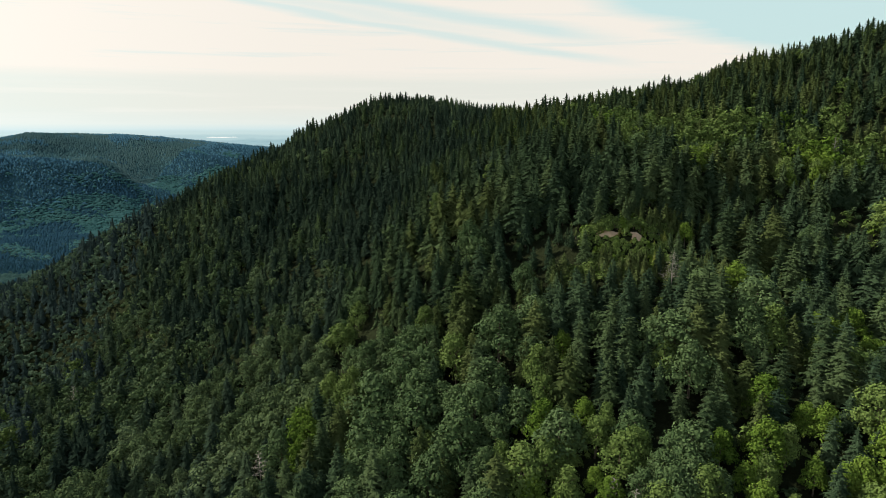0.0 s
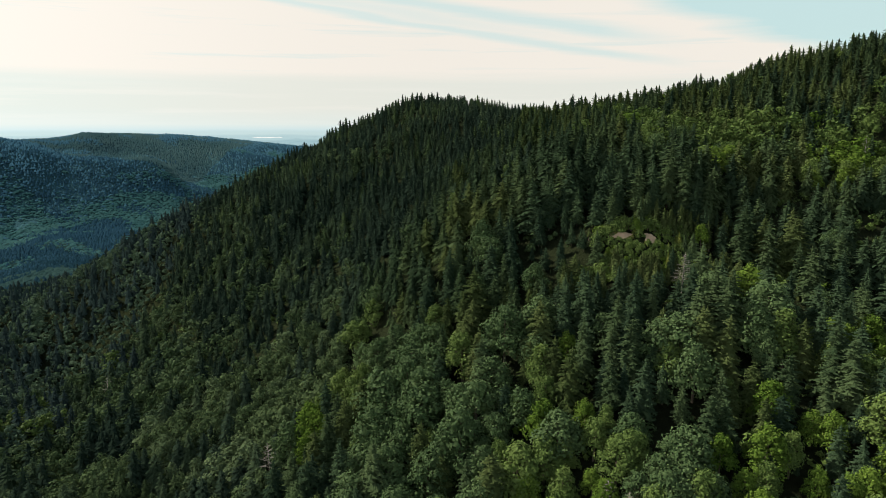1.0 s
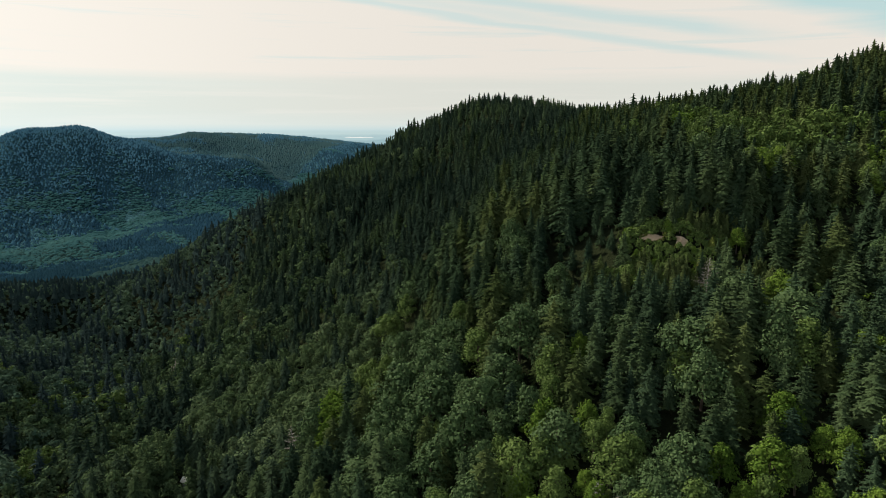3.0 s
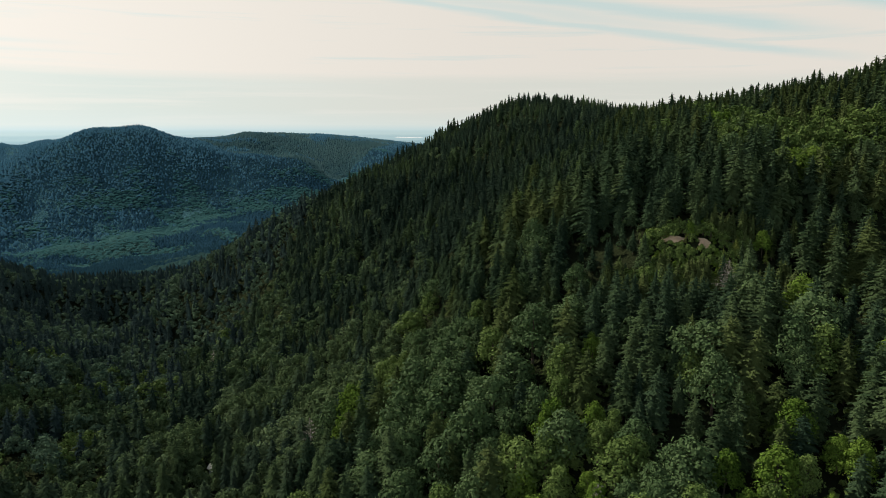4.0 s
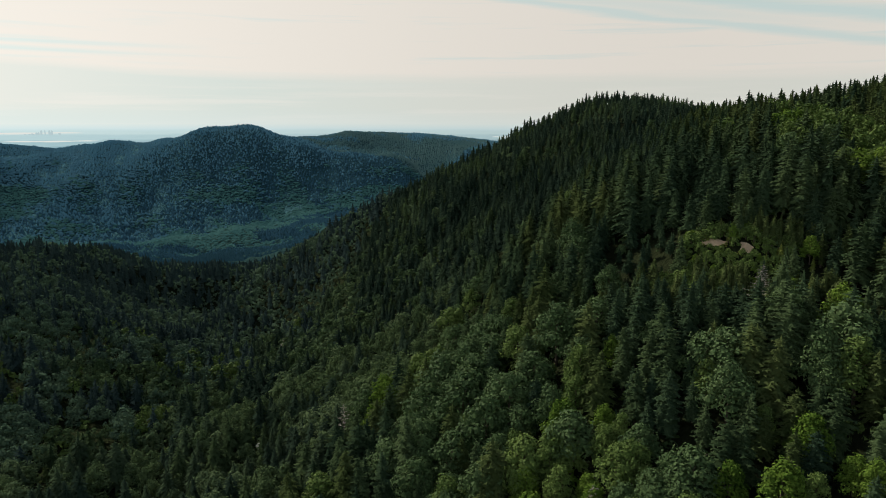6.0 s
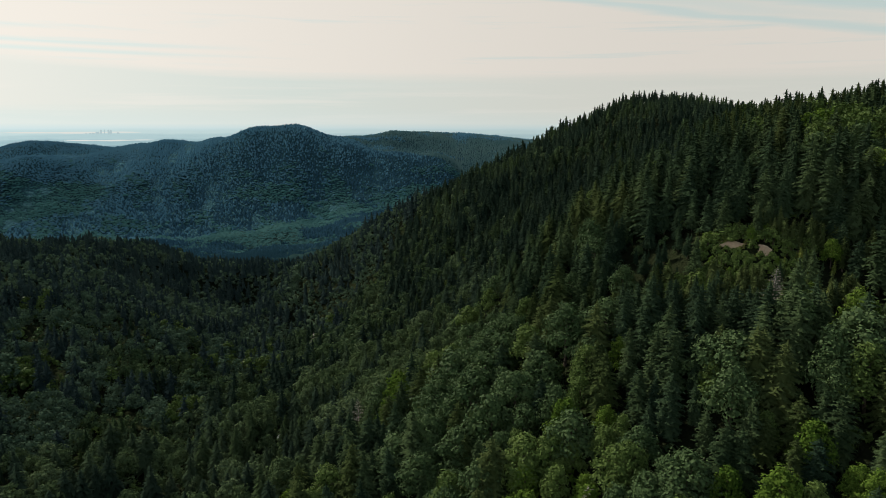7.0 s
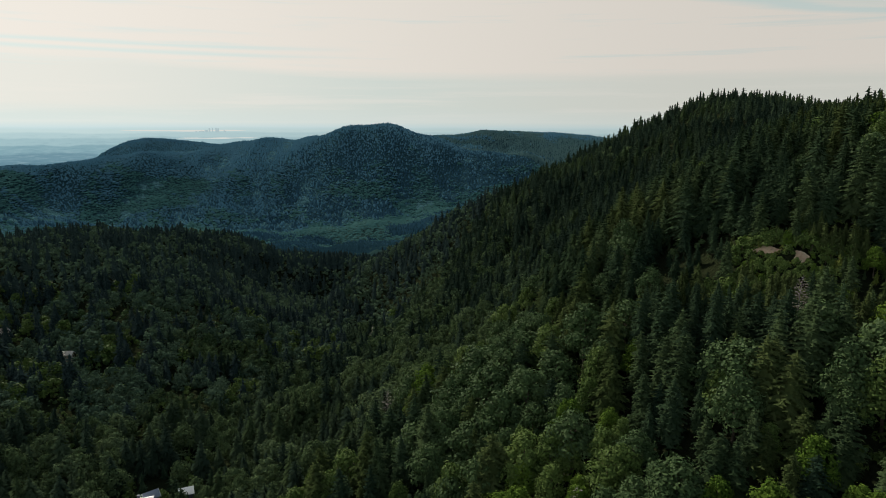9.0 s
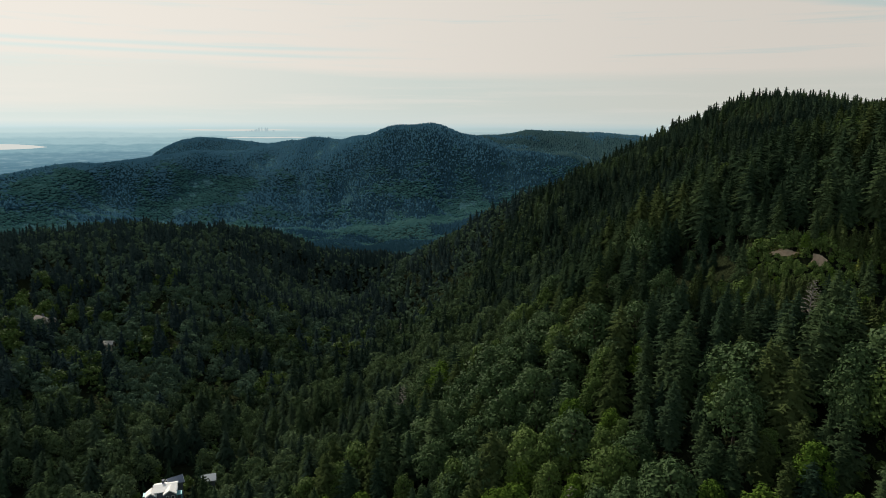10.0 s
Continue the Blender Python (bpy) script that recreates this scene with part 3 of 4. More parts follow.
def place(kinds, chosen, sizes, pick):
    used = set()
    for i in chosen:
        k = pick(i)
        s = rng.uniform(*sizes) * float(vigour(x[i], y[i]))
        m = stand_pose(i, s, rng.uniform(0.85, 1.2))
        if k in used:
            copy_thing(kinds[k], m)
        else:
            first.append((kinds[k], m))
            used.add(k)
    for k, ob in enumerate(kinds):
        if k not in used:
            for child in list(ob.children):
                bpy.data.objects.remove(child)
            bpy.data.objects.remove(ob)


def pick_broad(i):
    g = wave(x[i], y[i], 14.0, 1.0) + rng.uniform(-0.5, 0.5)
    if y[i] < 172 and x[i] > 40:
        g += 0.35
    if y[i] < 205 and x[i] > 85:
        g += 0.3
    return int(rng.choice((2, 5))) if g > 0.5 else int(rng.choice((0, 3))) if g < -0.05 else int(rng.choice((1, 4)))


def pick_fir(i):
    g = wave(x[i], y[i], 17.0, 3.0) + rng.uniform(-0.6, 0.6)
    if y[i] > 262:
        g -= 0.5
    return 2 if g > 0.5 else int(rng.choice((1, 3))) if g > -0.1 else int(rng.choice((0, 4)))


first = []
place(FIRS, near_fir, (0.6, 1.15), pick_fir)
place(BROAD, near_leaf, (0.68, 1.3), pick_broad)
for ob, m in first:
    ob.matrix_basis = m
for n_, (kind, sx, sy, s) in enumerate(SPECIMENS):
    ob = FIRS[(1, 0, 2)[n_ % 3]] if kind == "fir" else BROAD[dict(grey=(0, 3), green=(1, 4), bright=(2, 5))[kind][n_ % 2]]
    copy_thing(ob, pose(sx, sy, float(ground_height(sx, sy)), 0, 0, 67 * n_) @ Matrix.Scale(s, 4))


# ---- the rest of the forest, joined ----
def crown_set(maker, seeds):
    return [maker(np.random.default_rng(s)) for s in seeds]


def plant(name, label, x, y, kinds, mats, choose, sizes, sink=1.0, smooth=False):
    """One joined forest: for each place the kind and material that choose() names, turned and scaled."""
    z = ground_height(x, y) - sink
    tall = vigour(x, y)
    V, F, M, at = [], [], [], 0
    for i in range(len(x)):
        k, m = choose(i)
        v, f = kinds[k]
        a, s = rng.uniform(0, 6.283), rng.uniform(*sizes) * tall[i] * (1.08 if x[i] < -130 and k < 6 else 1.0)
        c, d, w = s * math.cos(a), s * math.sin(a), rng.uniform(0.85, 1.2)
        V.append(np.stack([(v[:, 0] * c - v[:, 1] * d) * w + x[i], (v[:, 0] * d + v[:, 1] * c) * w + y[i], v[:, 2] * s + z[i]], -1))
        F.append(f + at)
        M.append(np.full(len(f), m))
        at += len(v)
    ob = new(name, mesh_from(name, np.concatenate(V), np.concatenate(F), mats, np.concatenate(M), smooth))
    return tagged(ob, label, "forest", kind="stuff")


GREENS = [FIR_DARK, FIR_MID, FIR_OLIVE, MAPLE_GREY, MAPLE_GREEN, ALDER_BRIGHT, BARK]


def choose_mixed(x, y, leafy, nf, nb):
    def choose(i):
        if leafy[i]:
            g = wave(x[i], y[i], 16.0, 1.0) + rng.uniform(-0.6, 0.6)
            return nf + int(rng.integers(nb)), 5 if g > 0.6 and x[i] > 0 else 3 if g < -0.25 else 4
        g = wave(x[i], y[i], 21.0, 3.0) + rng.uniform(-0.6, 0.6)
        return int(rng.integers(nf)), 2 if g > 0.75 else 1 if g > 0.1 else 0
    return choose


rest = ~taken
mid = rest & front(x, y)
x1, y1 = x[mid], y[mid]
kinds = crown_set(lambda r: fir_crown(r, 19.5, 5.4, 27, 11, 1), range(5)) + crown_set(lambda r: leaf_crown(r, 15.5, 6.4, 11, 880, 0.40, False), range(4))
MIXED = GREENS[:6] + [FIR_COOL, FIR_COOL_MID, FIR_MID, MAPLE_COOL, MAPLE_COOL_DARK, MAPLE_GREEN]
warm = choose_mixed(x1, y1, leafy[mid], 5, 4)


def choose_near(i):
    k, m = warm(i)
    return k, m + 6 if x1[i] < -50 else m


plant("forest", "mixed fir and maple forest on the near slope", x1, y1, kinds, MIXED, choose_near, (0.72, 1.2))

COOL = [FIR_COOL, FIR_COOL_MID, FIR_MID, MAPLE_COOL, MAPLE_COOL_DARK, MAPLE_GREEN]
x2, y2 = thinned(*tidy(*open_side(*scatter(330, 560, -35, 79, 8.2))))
lf = rng.random(len(x2)) < leafy_share(x2, y2)
kinds = crown_set(lambda r: fir_crown(r, 16.5, 5.1, 16, 8, 1), range(6)) + crown_set(lambda r: leaf_crown(r, 13.5, 6.4, 8, 240, 0.62, False), range(4))
cool = choose_mixed(x2, y2, lf, 6, 4)


def choose_upper(i):
    """Warmer greens on the sunny eastern shoulder; copies with painted haze in the west."""
    k, m = cool(i)
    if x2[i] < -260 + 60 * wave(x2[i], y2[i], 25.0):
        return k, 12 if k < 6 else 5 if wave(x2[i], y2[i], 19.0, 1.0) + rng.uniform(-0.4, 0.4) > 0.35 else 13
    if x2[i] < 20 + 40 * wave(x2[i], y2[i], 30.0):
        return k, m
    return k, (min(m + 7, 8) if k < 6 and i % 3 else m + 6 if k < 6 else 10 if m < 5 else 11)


plant("forest", "dense dark fir forest with paler maples in the hollow", x2, y2, kinds, COOL + GREENS[:6] + [HAZED_WEST_FIR, HAZED_WEST_MAPLE], choose_upper, (0.74, 1.12))

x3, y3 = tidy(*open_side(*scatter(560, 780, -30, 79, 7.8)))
lf = rng.random(len(x3)) < leafy_share(x3, y3)
kinds = crown_set(lambda r: fir_crown(r, 13.8, 5.0, 10, 7, 1), range(6)) + crown_set(lambda r: leaf_crown(r, 12, 5.6, 4, 56, 1.0, False), range(4))
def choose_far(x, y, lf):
    """Bluer greens, haze put into the colour, on the hills across the creek."""
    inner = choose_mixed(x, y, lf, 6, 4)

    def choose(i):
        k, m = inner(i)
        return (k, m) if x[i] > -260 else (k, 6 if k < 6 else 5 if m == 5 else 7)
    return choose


plant("forest", "dense dark fir forest along the crest and its spur", x3, y3, kinds, COOL + [HAZED_WEST_FIR, HAZED_WEST_MAPLE], choose_far(x3, y3, lf), (0.66, 1.12))

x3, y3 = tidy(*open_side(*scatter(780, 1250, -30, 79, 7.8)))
lf = rng.random(len(x3)) < leafy_share(x3, y3)
kinds = crown_set(lambda r: fir_skirts(r, 15, 4.4, 3, 7), range(6)) + crown_set(lambda r: leaf_crown(r, 12, 5.4, 3, 24, 1.4, False), range(4))
plant("forest", "dark mixed forest in the valley beyond the ridge", x3, y3, kinds, COOL + [HAZED_WEST_FIR, HAZED_WEST_MAPLE], choose_far(x3, y3, lf), (0.65, 1.15))

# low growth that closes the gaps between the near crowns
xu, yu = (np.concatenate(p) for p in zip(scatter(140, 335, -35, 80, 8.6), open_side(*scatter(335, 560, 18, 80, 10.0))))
keep = (yu > 115) & ~((np.abs(xu - 70) < 12) & (np.abs(yu - 263) < 4.5))
for hx, hy, hr in HOUSES:
    keep &= np.hypot(xu - hx, yu - hy) > hr * 0.5
xu, yu = xu[keep], yu[keep]
lf = rng.random(len(xu)) < 0.65
kinds = crown_set(lambda r: fir_crown(r, 7.0, 2.5, 6, 5, 1), range(3)) + crown_set(lambda r: leaf_crown(r, 4.6, 3.4, 3, 64, 0.55, False), range(4))
plant("undergrowth", "dark green saplings and bushes under the near trees", xu, yu, kinds, GREENS, choose_mixed(xu, yu, lf, 3, 4), (0.8, 1.5), 1.6)

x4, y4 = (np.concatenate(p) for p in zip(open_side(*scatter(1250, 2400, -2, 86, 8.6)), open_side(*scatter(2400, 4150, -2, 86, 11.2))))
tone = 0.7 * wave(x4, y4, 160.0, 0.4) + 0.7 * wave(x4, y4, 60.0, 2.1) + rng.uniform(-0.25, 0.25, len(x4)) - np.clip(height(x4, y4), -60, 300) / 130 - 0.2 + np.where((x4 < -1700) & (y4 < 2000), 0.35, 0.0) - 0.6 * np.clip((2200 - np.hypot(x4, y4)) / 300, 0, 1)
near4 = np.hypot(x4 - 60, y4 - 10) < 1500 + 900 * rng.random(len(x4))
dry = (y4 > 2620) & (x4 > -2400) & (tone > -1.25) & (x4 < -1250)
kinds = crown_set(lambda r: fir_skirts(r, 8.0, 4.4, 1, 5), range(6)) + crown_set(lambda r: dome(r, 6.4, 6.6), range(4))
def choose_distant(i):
    """Groves of paler maples among dark firs; painted haze bluer towards the far west, drier trees on the second ridge.
    """
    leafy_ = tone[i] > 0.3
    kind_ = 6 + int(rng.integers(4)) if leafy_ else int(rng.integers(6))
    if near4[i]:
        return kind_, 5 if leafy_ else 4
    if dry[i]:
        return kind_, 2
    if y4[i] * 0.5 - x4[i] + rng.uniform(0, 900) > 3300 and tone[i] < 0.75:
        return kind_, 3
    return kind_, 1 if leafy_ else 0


plant("distant_forest", "woods on the distant hills, blue-green with painted haze", x4, y4, kinds, [HAZED_FAR_FIR, HAZED_FAR_MAPLE, HAZED_FAR_DRY, HAZE_BLUE, HAZED_MID_FIR, HAZED_MID_MAPLE], choose_distant, (0.8, 1.25), 0.0, True)

# behind and beneath the camera
xb, yb = (np.concatenate(p) for p in zip(scatter(3, 150, -180, 180, 9.0), scatter(150, 300, -180, 180, 15.0)))
out = ~front(xb, yb)
xb, yb = tidy(xb[out], yb[out])
lf = rng.random(len(xb)) < 0.5
kinds = crown_set(lambda r: fir_crown(r, 20, 4.4, 8, 5, 1), range(3)) + crown_set(lambda r: leaf_crown(r, 13, 5.8, 6, 110, 0.8, False), range(3))
plant("forest", "mixed forest below the viewpoint", xb, yb, kinds, GREENS, choose_mixed(xb, yb, lf, 3, 3), (0.7, 1.1))


# ---- the far distance: glowing backdrop of hazy lowland with a lake and a city, beyond the hills ----
def build_backdrop():
    m, n = material("lowland_haze")
    place_ = n.add("ShaderNodeNewGeometry", 0)
    sep = n.add("ShaderNodeSeparateXYZ", Vector=place_)
    px, py, pz = sep.node.outputs
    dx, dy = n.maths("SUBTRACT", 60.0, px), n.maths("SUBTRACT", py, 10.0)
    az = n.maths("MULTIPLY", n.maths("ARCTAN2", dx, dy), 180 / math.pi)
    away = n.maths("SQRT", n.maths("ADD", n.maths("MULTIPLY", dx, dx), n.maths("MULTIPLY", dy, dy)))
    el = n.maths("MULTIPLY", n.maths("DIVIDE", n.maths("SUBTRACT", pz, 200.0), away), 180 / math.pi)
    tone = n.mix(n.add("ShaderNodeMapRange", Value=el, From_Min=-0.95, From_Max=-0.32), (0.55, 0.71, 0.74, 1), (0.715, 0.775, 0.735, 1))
    # low wooded rises one behind the other, painted paler with distance as haze
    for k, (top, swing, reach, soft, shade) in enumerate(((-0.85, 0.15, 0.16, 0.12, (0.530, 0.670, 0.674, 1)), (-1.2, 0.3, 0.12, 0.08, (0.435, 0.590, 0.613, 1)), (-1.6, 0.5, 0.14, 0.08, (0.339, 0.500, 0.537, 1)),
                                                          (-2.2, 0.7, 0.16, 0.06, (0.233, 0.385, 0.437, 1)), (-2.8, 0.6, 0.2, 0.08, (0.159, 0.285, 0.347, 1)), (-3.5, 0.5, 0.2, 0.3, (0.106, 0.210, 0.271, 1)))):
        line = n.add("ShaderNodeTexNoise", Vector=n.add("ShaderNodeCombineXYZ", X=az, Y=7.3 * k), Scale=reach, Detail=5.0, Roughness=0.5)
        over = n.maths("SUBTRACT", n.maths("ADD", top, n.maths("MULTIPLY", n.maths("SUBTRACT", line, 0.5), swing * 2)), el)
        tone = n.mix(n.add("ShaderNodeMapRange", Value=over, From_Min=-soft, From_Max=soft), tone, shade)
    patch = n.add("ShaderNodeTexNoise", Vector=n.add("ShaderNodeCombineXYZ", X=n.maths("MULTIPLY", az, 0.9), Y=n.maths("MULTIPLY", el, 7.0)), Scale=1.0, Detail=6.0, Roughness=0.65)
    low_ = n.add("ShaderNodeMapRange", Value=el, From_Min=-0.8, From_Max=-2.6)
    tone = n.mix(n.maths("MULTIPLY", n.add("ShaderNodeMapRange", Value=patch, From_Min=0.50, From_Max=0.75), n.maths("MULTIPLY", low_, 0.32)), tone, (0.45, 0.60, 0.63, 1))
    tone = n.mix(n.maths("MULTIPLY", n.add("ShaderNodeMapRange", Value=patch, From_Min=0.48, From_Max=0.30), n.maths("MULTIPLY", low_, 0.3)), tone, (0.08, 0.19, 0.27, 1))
    # the sheet glows by itself, stronger to the west like the sky there
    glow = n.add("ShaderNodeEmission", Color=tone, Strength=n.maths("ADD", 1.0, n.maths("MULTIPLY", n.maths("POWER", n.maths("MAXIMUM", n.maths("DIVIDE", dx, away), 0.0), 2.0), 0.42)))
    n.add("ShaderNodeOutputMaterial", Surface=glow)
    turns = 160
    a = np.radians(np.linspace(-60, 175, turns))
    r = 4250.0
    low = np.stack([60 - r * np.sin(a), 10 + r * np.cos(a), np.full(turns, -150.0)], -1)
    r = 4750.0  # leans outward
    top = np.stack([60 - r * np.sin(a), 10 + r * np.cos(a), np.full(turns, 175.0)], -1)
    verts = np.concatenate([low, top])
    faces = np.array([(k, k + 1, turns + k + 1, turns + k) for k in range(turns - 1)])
    tagged(new("backdrop", mesh_from("backdrop", verts, faces, [m])), "backdrop of lowland with painted pale blue haze, fading to the horizon", "distance", kind="structure")
    # lake arms, pale; their shine is put in as a glow
    lm, n = material("glowing_water")
    n.add("ShaderNodeOutputMaterial", Surface=n.add("ShaderNodeEmission", Color=(0.90, 0.92, 0.87, 1), Strength=1.0))

    def arm(a0, a1, e0, e1, count=24):
        aa = np.radians(np.linspace(a0, a1, count))
        f = np.linspace(0, 1, count)
        thick = (e1 - e0) * np.sin(np.pi * np.clip(f, 0.001, 0.999)) ** 0.5 * (0.8 + 0.2 * np.sin(f * 17))
        mid = (e0 + e1) / 2 + 0.1 * (e1 - e0) * np.sin(f * 9)
        rr = 4480.0
        pts = [np.stack([60 - rr * np.sin(aa), 10 + rr * np.cos(aa), 200 + rr * np.tan(np.radians(mid + s * thick / 2))], -1) for s in (-1, 1)]
        quads = np.array([(k, k + 1, count + k + 1, count + k) for k in range(count - 1)])
        tagged(new("lake", mesh_from("lake", np.concatenate(pts), quads, [lm])), "pale arm of a far lake, its shine painted as glow", "lake", kind="structure")
    arm(71.4, 92.0, -2.62, -1.95)
    arm(52.0, 58.5, -1.72, -1.6)
    arm(53.0, 62.5, -1.12, -0.98)
    arm(18.0, 20.5, -1.45, -1.36)
    # city towers, their haze put in as a faint glow
    cm, n = material("hazed_towers")
    n.add("ShaderNodeOutputMaterial", Surface=n.add("ShaderNodeEmission", Color=(0.55, 0.70, 0.73, 1), Strength=1.0))
    r2 = np.random.default_rng(3)
    for k in range(15):
        az = math.radians(55.7 + 2.4 * (k / 14 - 0.5) + 0.08 * r2.normal())
        tall_ = 5 + 30 * math.exp(-((k - 6) / 3.6) ** 2) * r2.uniform(0.55, 1.0)
        half = r2.uniform(3, 6)
        bm = bmesh.new()
        bmesh.ops.create_cube(bm, size=1.0, matrix=Matrix.Diagonal((half * 2, half * 2, tall_, 1)) @ Matrix.Translation((0, 0, 0.5)))
        bmesh.ops.create_cube(bm, size=1.0, matrix=Matrix.Translation((0, 0, tall_)) @ Matrix.Diagonal((half, half, tall_ * 0.2, 1)))
        me = bpy.data.meshes.new("tower_block")
        bm.to_mesh(me)
        bm.free()
        me.materials.append(cm)
        ob = new("tower_block", me)
        ob.matrix_basis = pose(60 - 4470 * math.sin(az), 10 + 4470 * math.cos(az), 108, 0, 0, math.degrees(az))
        tagged(ob, "far city tower, grey-blue haze painted as a faint glow", "tower", "city towers")


build_backdrop()

# ---- houses in the wood ----
ROOF_WHITE = solid("white_metal_roof", (0.74, 0.72, 0.68), (0.86, 0.84, 0.80), 1.2, rough=0.45, bump=0.05)
SIDING_GREY = solid("grey_siding", (0.10, 0.11, 0.13), (0.17, 0.18, 0.20), 2.0, rough=0.7, bump=0.1)
TRIM_WHITE = solid("white_trim", (0.70, 0.69, 0.66), (0.84, 0.83, 0.80), 2.0, rough=0.5, bump=0.05)
TEAL = solid("teal_cover", (0.16, 0.42, 0.46), (0.26, 0.56, 0.58), 1.5, rough=0.4, bump=0.1)
SHINGLE = solid("brown_shingle", (0.22, 0.18, 0.15), (0.38, 0.33, 0.28), 2.5, rough=0.85)
SIDING_TAN = solid("tan_siding", (0.42, 0.33, 0.23), (0.58, 0.48, 0.35), 2.0, rough=0.75)
ROOF_CREAM = solid("cream_roof", (0.48, 0.42, 0.33), (0.62, 0.56, 0.46), 1.5, rough=0.6)
GLASS = solid("window_glass", (0.02, 0.03, 0.035), (0.04, 0.05, 0.055), 1.0, rough=0.08, bump=0.0)


def box(bm, x, y, z, dx, dy, dz):
    bmesh.ops.create_cube(bm, size=1.0, matrix=Matrix.Translation((x, y, z + dz / 2)) @ Matrix.Diagonal((dx, dy, dz, 1)))


def finish(name, bm, mat, parent, label=""):
    bmesh.ops.recalc_face_normals(bm, faces=bm.faces)
    me = bpy.data.meshes.new(name)
    bm.to_mesh(me)
    bm.free()
    me.materials.append(mat)
    ob = new(name, me)
    ob.parent = parent
    return tagged(ob, label) if label else ob


def gable_walls(bm, w, d, h, peak, at=(0, 0)):
    """Walls of a gabled wing: the ridge runs along x."""
    x, y = w / 2, d / 2
    ends = []
    for s in (-x, x):
        ends.append([bm.verts.new((s + at[0], v + at[1], z)) for v, z in ((-y, -4), (y, -4), (y, h), (0, peak), (-y, h))])
    bm.faces.new(ends[0])
    bm.faces.new(ends[1][::-1])
    for k in range(5):
        bm.faces.new((ends[0][k], ends[1][k], ends[1][(k + 1) % 5], ends[0][(k + 1) % 5]))


def roof_slab(bm, w, d, h, peak, side, at=(0, 0), over=0.6, thick=0.25):
    """One sloping slab of the roof, with eaves."""
    y = d / 2
    slope = (peak - h) / y
    e = y + over
    pts = [(-w / 2 - over, 0, peak), (w / 2 + over, 0, peak), (w / 2 + over, side * e, peak - slope * e), (-w / 2 - over, side * e, peak - slope * e)]
    low = [bm.verts.new((px + at[0], py + at[1], pz + 0.02)) for px, py, pz in pts]
    up = [bm.verts.new((px + at[0], py + at[1], pz + 0.02 + thick)) for px, py, pz in pts]
    bm.faces.new(low)
    bm.faces.new(up)
    for k in range(4):
        bm.faces.new((low[k], low[(k + 1) % 4], up[(k + 1) % 4], up[k]))


def wing(parent, w, d, h, peak, wall_mat, roof_mat, turn=0, at=(0, 0)):
    spin = Matrix.Translation((at[0], at[1], 0)) @ Matrix.Rotation(radians(turn), 4, "Z")
    bm = bmesh.new()
    gable_walls(bm, w, d, h, peak)
    bm.transform(spin)
    wall = finish("wall", bm, wall_mat, parent)
    for side in (-1, 1):
        bm = bmesh.new()
        roof_slab(bm, w, d, h, peak, side)
        bm.transform(spin)
        finish("roof", bm, roof_mat, parent)
    for s in (-1, 1):
        for v in (-0.25, 0.25):
            bm = bmesh.new()
            box(bm, s * (w / 2 + 0.03), v * d, h * 0.35, 0.08, d * 0.22, h * 0.42)
            bm.transform(spin)
            pane = finish("window", bm, GLASS, parent, "dark window pane")
            bm = bmesh.new()
            for dv in (-1, 1):
                box(bm, s * (w / 2 + 0.05), v * d + dv * d * 0.118, h * 0.33, 0.1, 0.14, h * 0.46)
            box(bm, s * (w / 2 + 0.05), v * d, h * 0.77, 0.1, d * 0.25, 0.14)
            bm.transform(spin)
            finish("window_frame", bm, TRIM_WHITE, pane)
    for s in (-1, 1):  # white boards along the gable ends
        for side in (-1, 1):
            bm = bmesh.new()
            e = d / 2 + 0.6
            slope = (peak - h) / (d / 2)
            x = s * (w / 2 + 0.66)
            q = [bm.verts.new(p) for p in ((x, 0, peak + 0.3), (x, side * e, peak - slope * e + 0.3), (x, side * e, peak - slope * e - 0.25), (x, 0, peak - 0.25))]
            q2 = [bm.verts.new((v.co.x + s * 0.1, v.co.y, v.co.z)) for v in q]
            bm.faces.new(q)
            bm.faces.new(q2)
            for k in range(4):
                bm.faces.new((q[k], q[(k + 1) % 4], q2[(k + 1) % 4], q2[k]))
            bm.transform(spin)
            finish("bargeboard", bm, TRIM_WHITE, parent)
    return wall


def house(x, y, z, turn, label):
    ob = new("house")
    ob.matrix_basis = pose(x, y, z, 0, 0, turn)
    return tagged(ob, label, "house")


def chimney(parent, x, y, z, mat):
    bm = bmesh.new()
    box(bm, x, y, z, 0.9, 0.9, 2.2)
    box(bm, x, y, z + 2.2, 1.1, 1.1, 0.2)
    finish("chimney", bm, mat, parent)


# white-roofed house with grey gables
ROOF_GREY = solid("grey_metal_roof", (0.16, 0.18, 0.22), (0.26, 0.28, 0.33), 1.2, rough=0.4, bump=0.05)
a = house(-140.5, 141, 34.5, 58, "white-roofed house with grey gables and teal covers among dark trees")
wing(a, 8.5, 7.0, 5.6, 7.0, SIDING_GREY, ROOF_WHITE)
wing(a, 4.6, 4.4, 5.4, 6.9, SIDING_GREY, ROOF_WHITE, 90, (2.2, -3.2))
wing(a, 3.6, 3.4, 4.8, 6.0, SIDING_GREY, ROOF_WHITE, 90, (-5.6, -2.6))
wing(a, 5.4, 4.6, 5.6, 7.4, SIDING_GREY, ROOF_GREY, 20, (3.4, 4.4))
chimney(a, -1.0, 1.2, 6.0, SIDING_GREY)
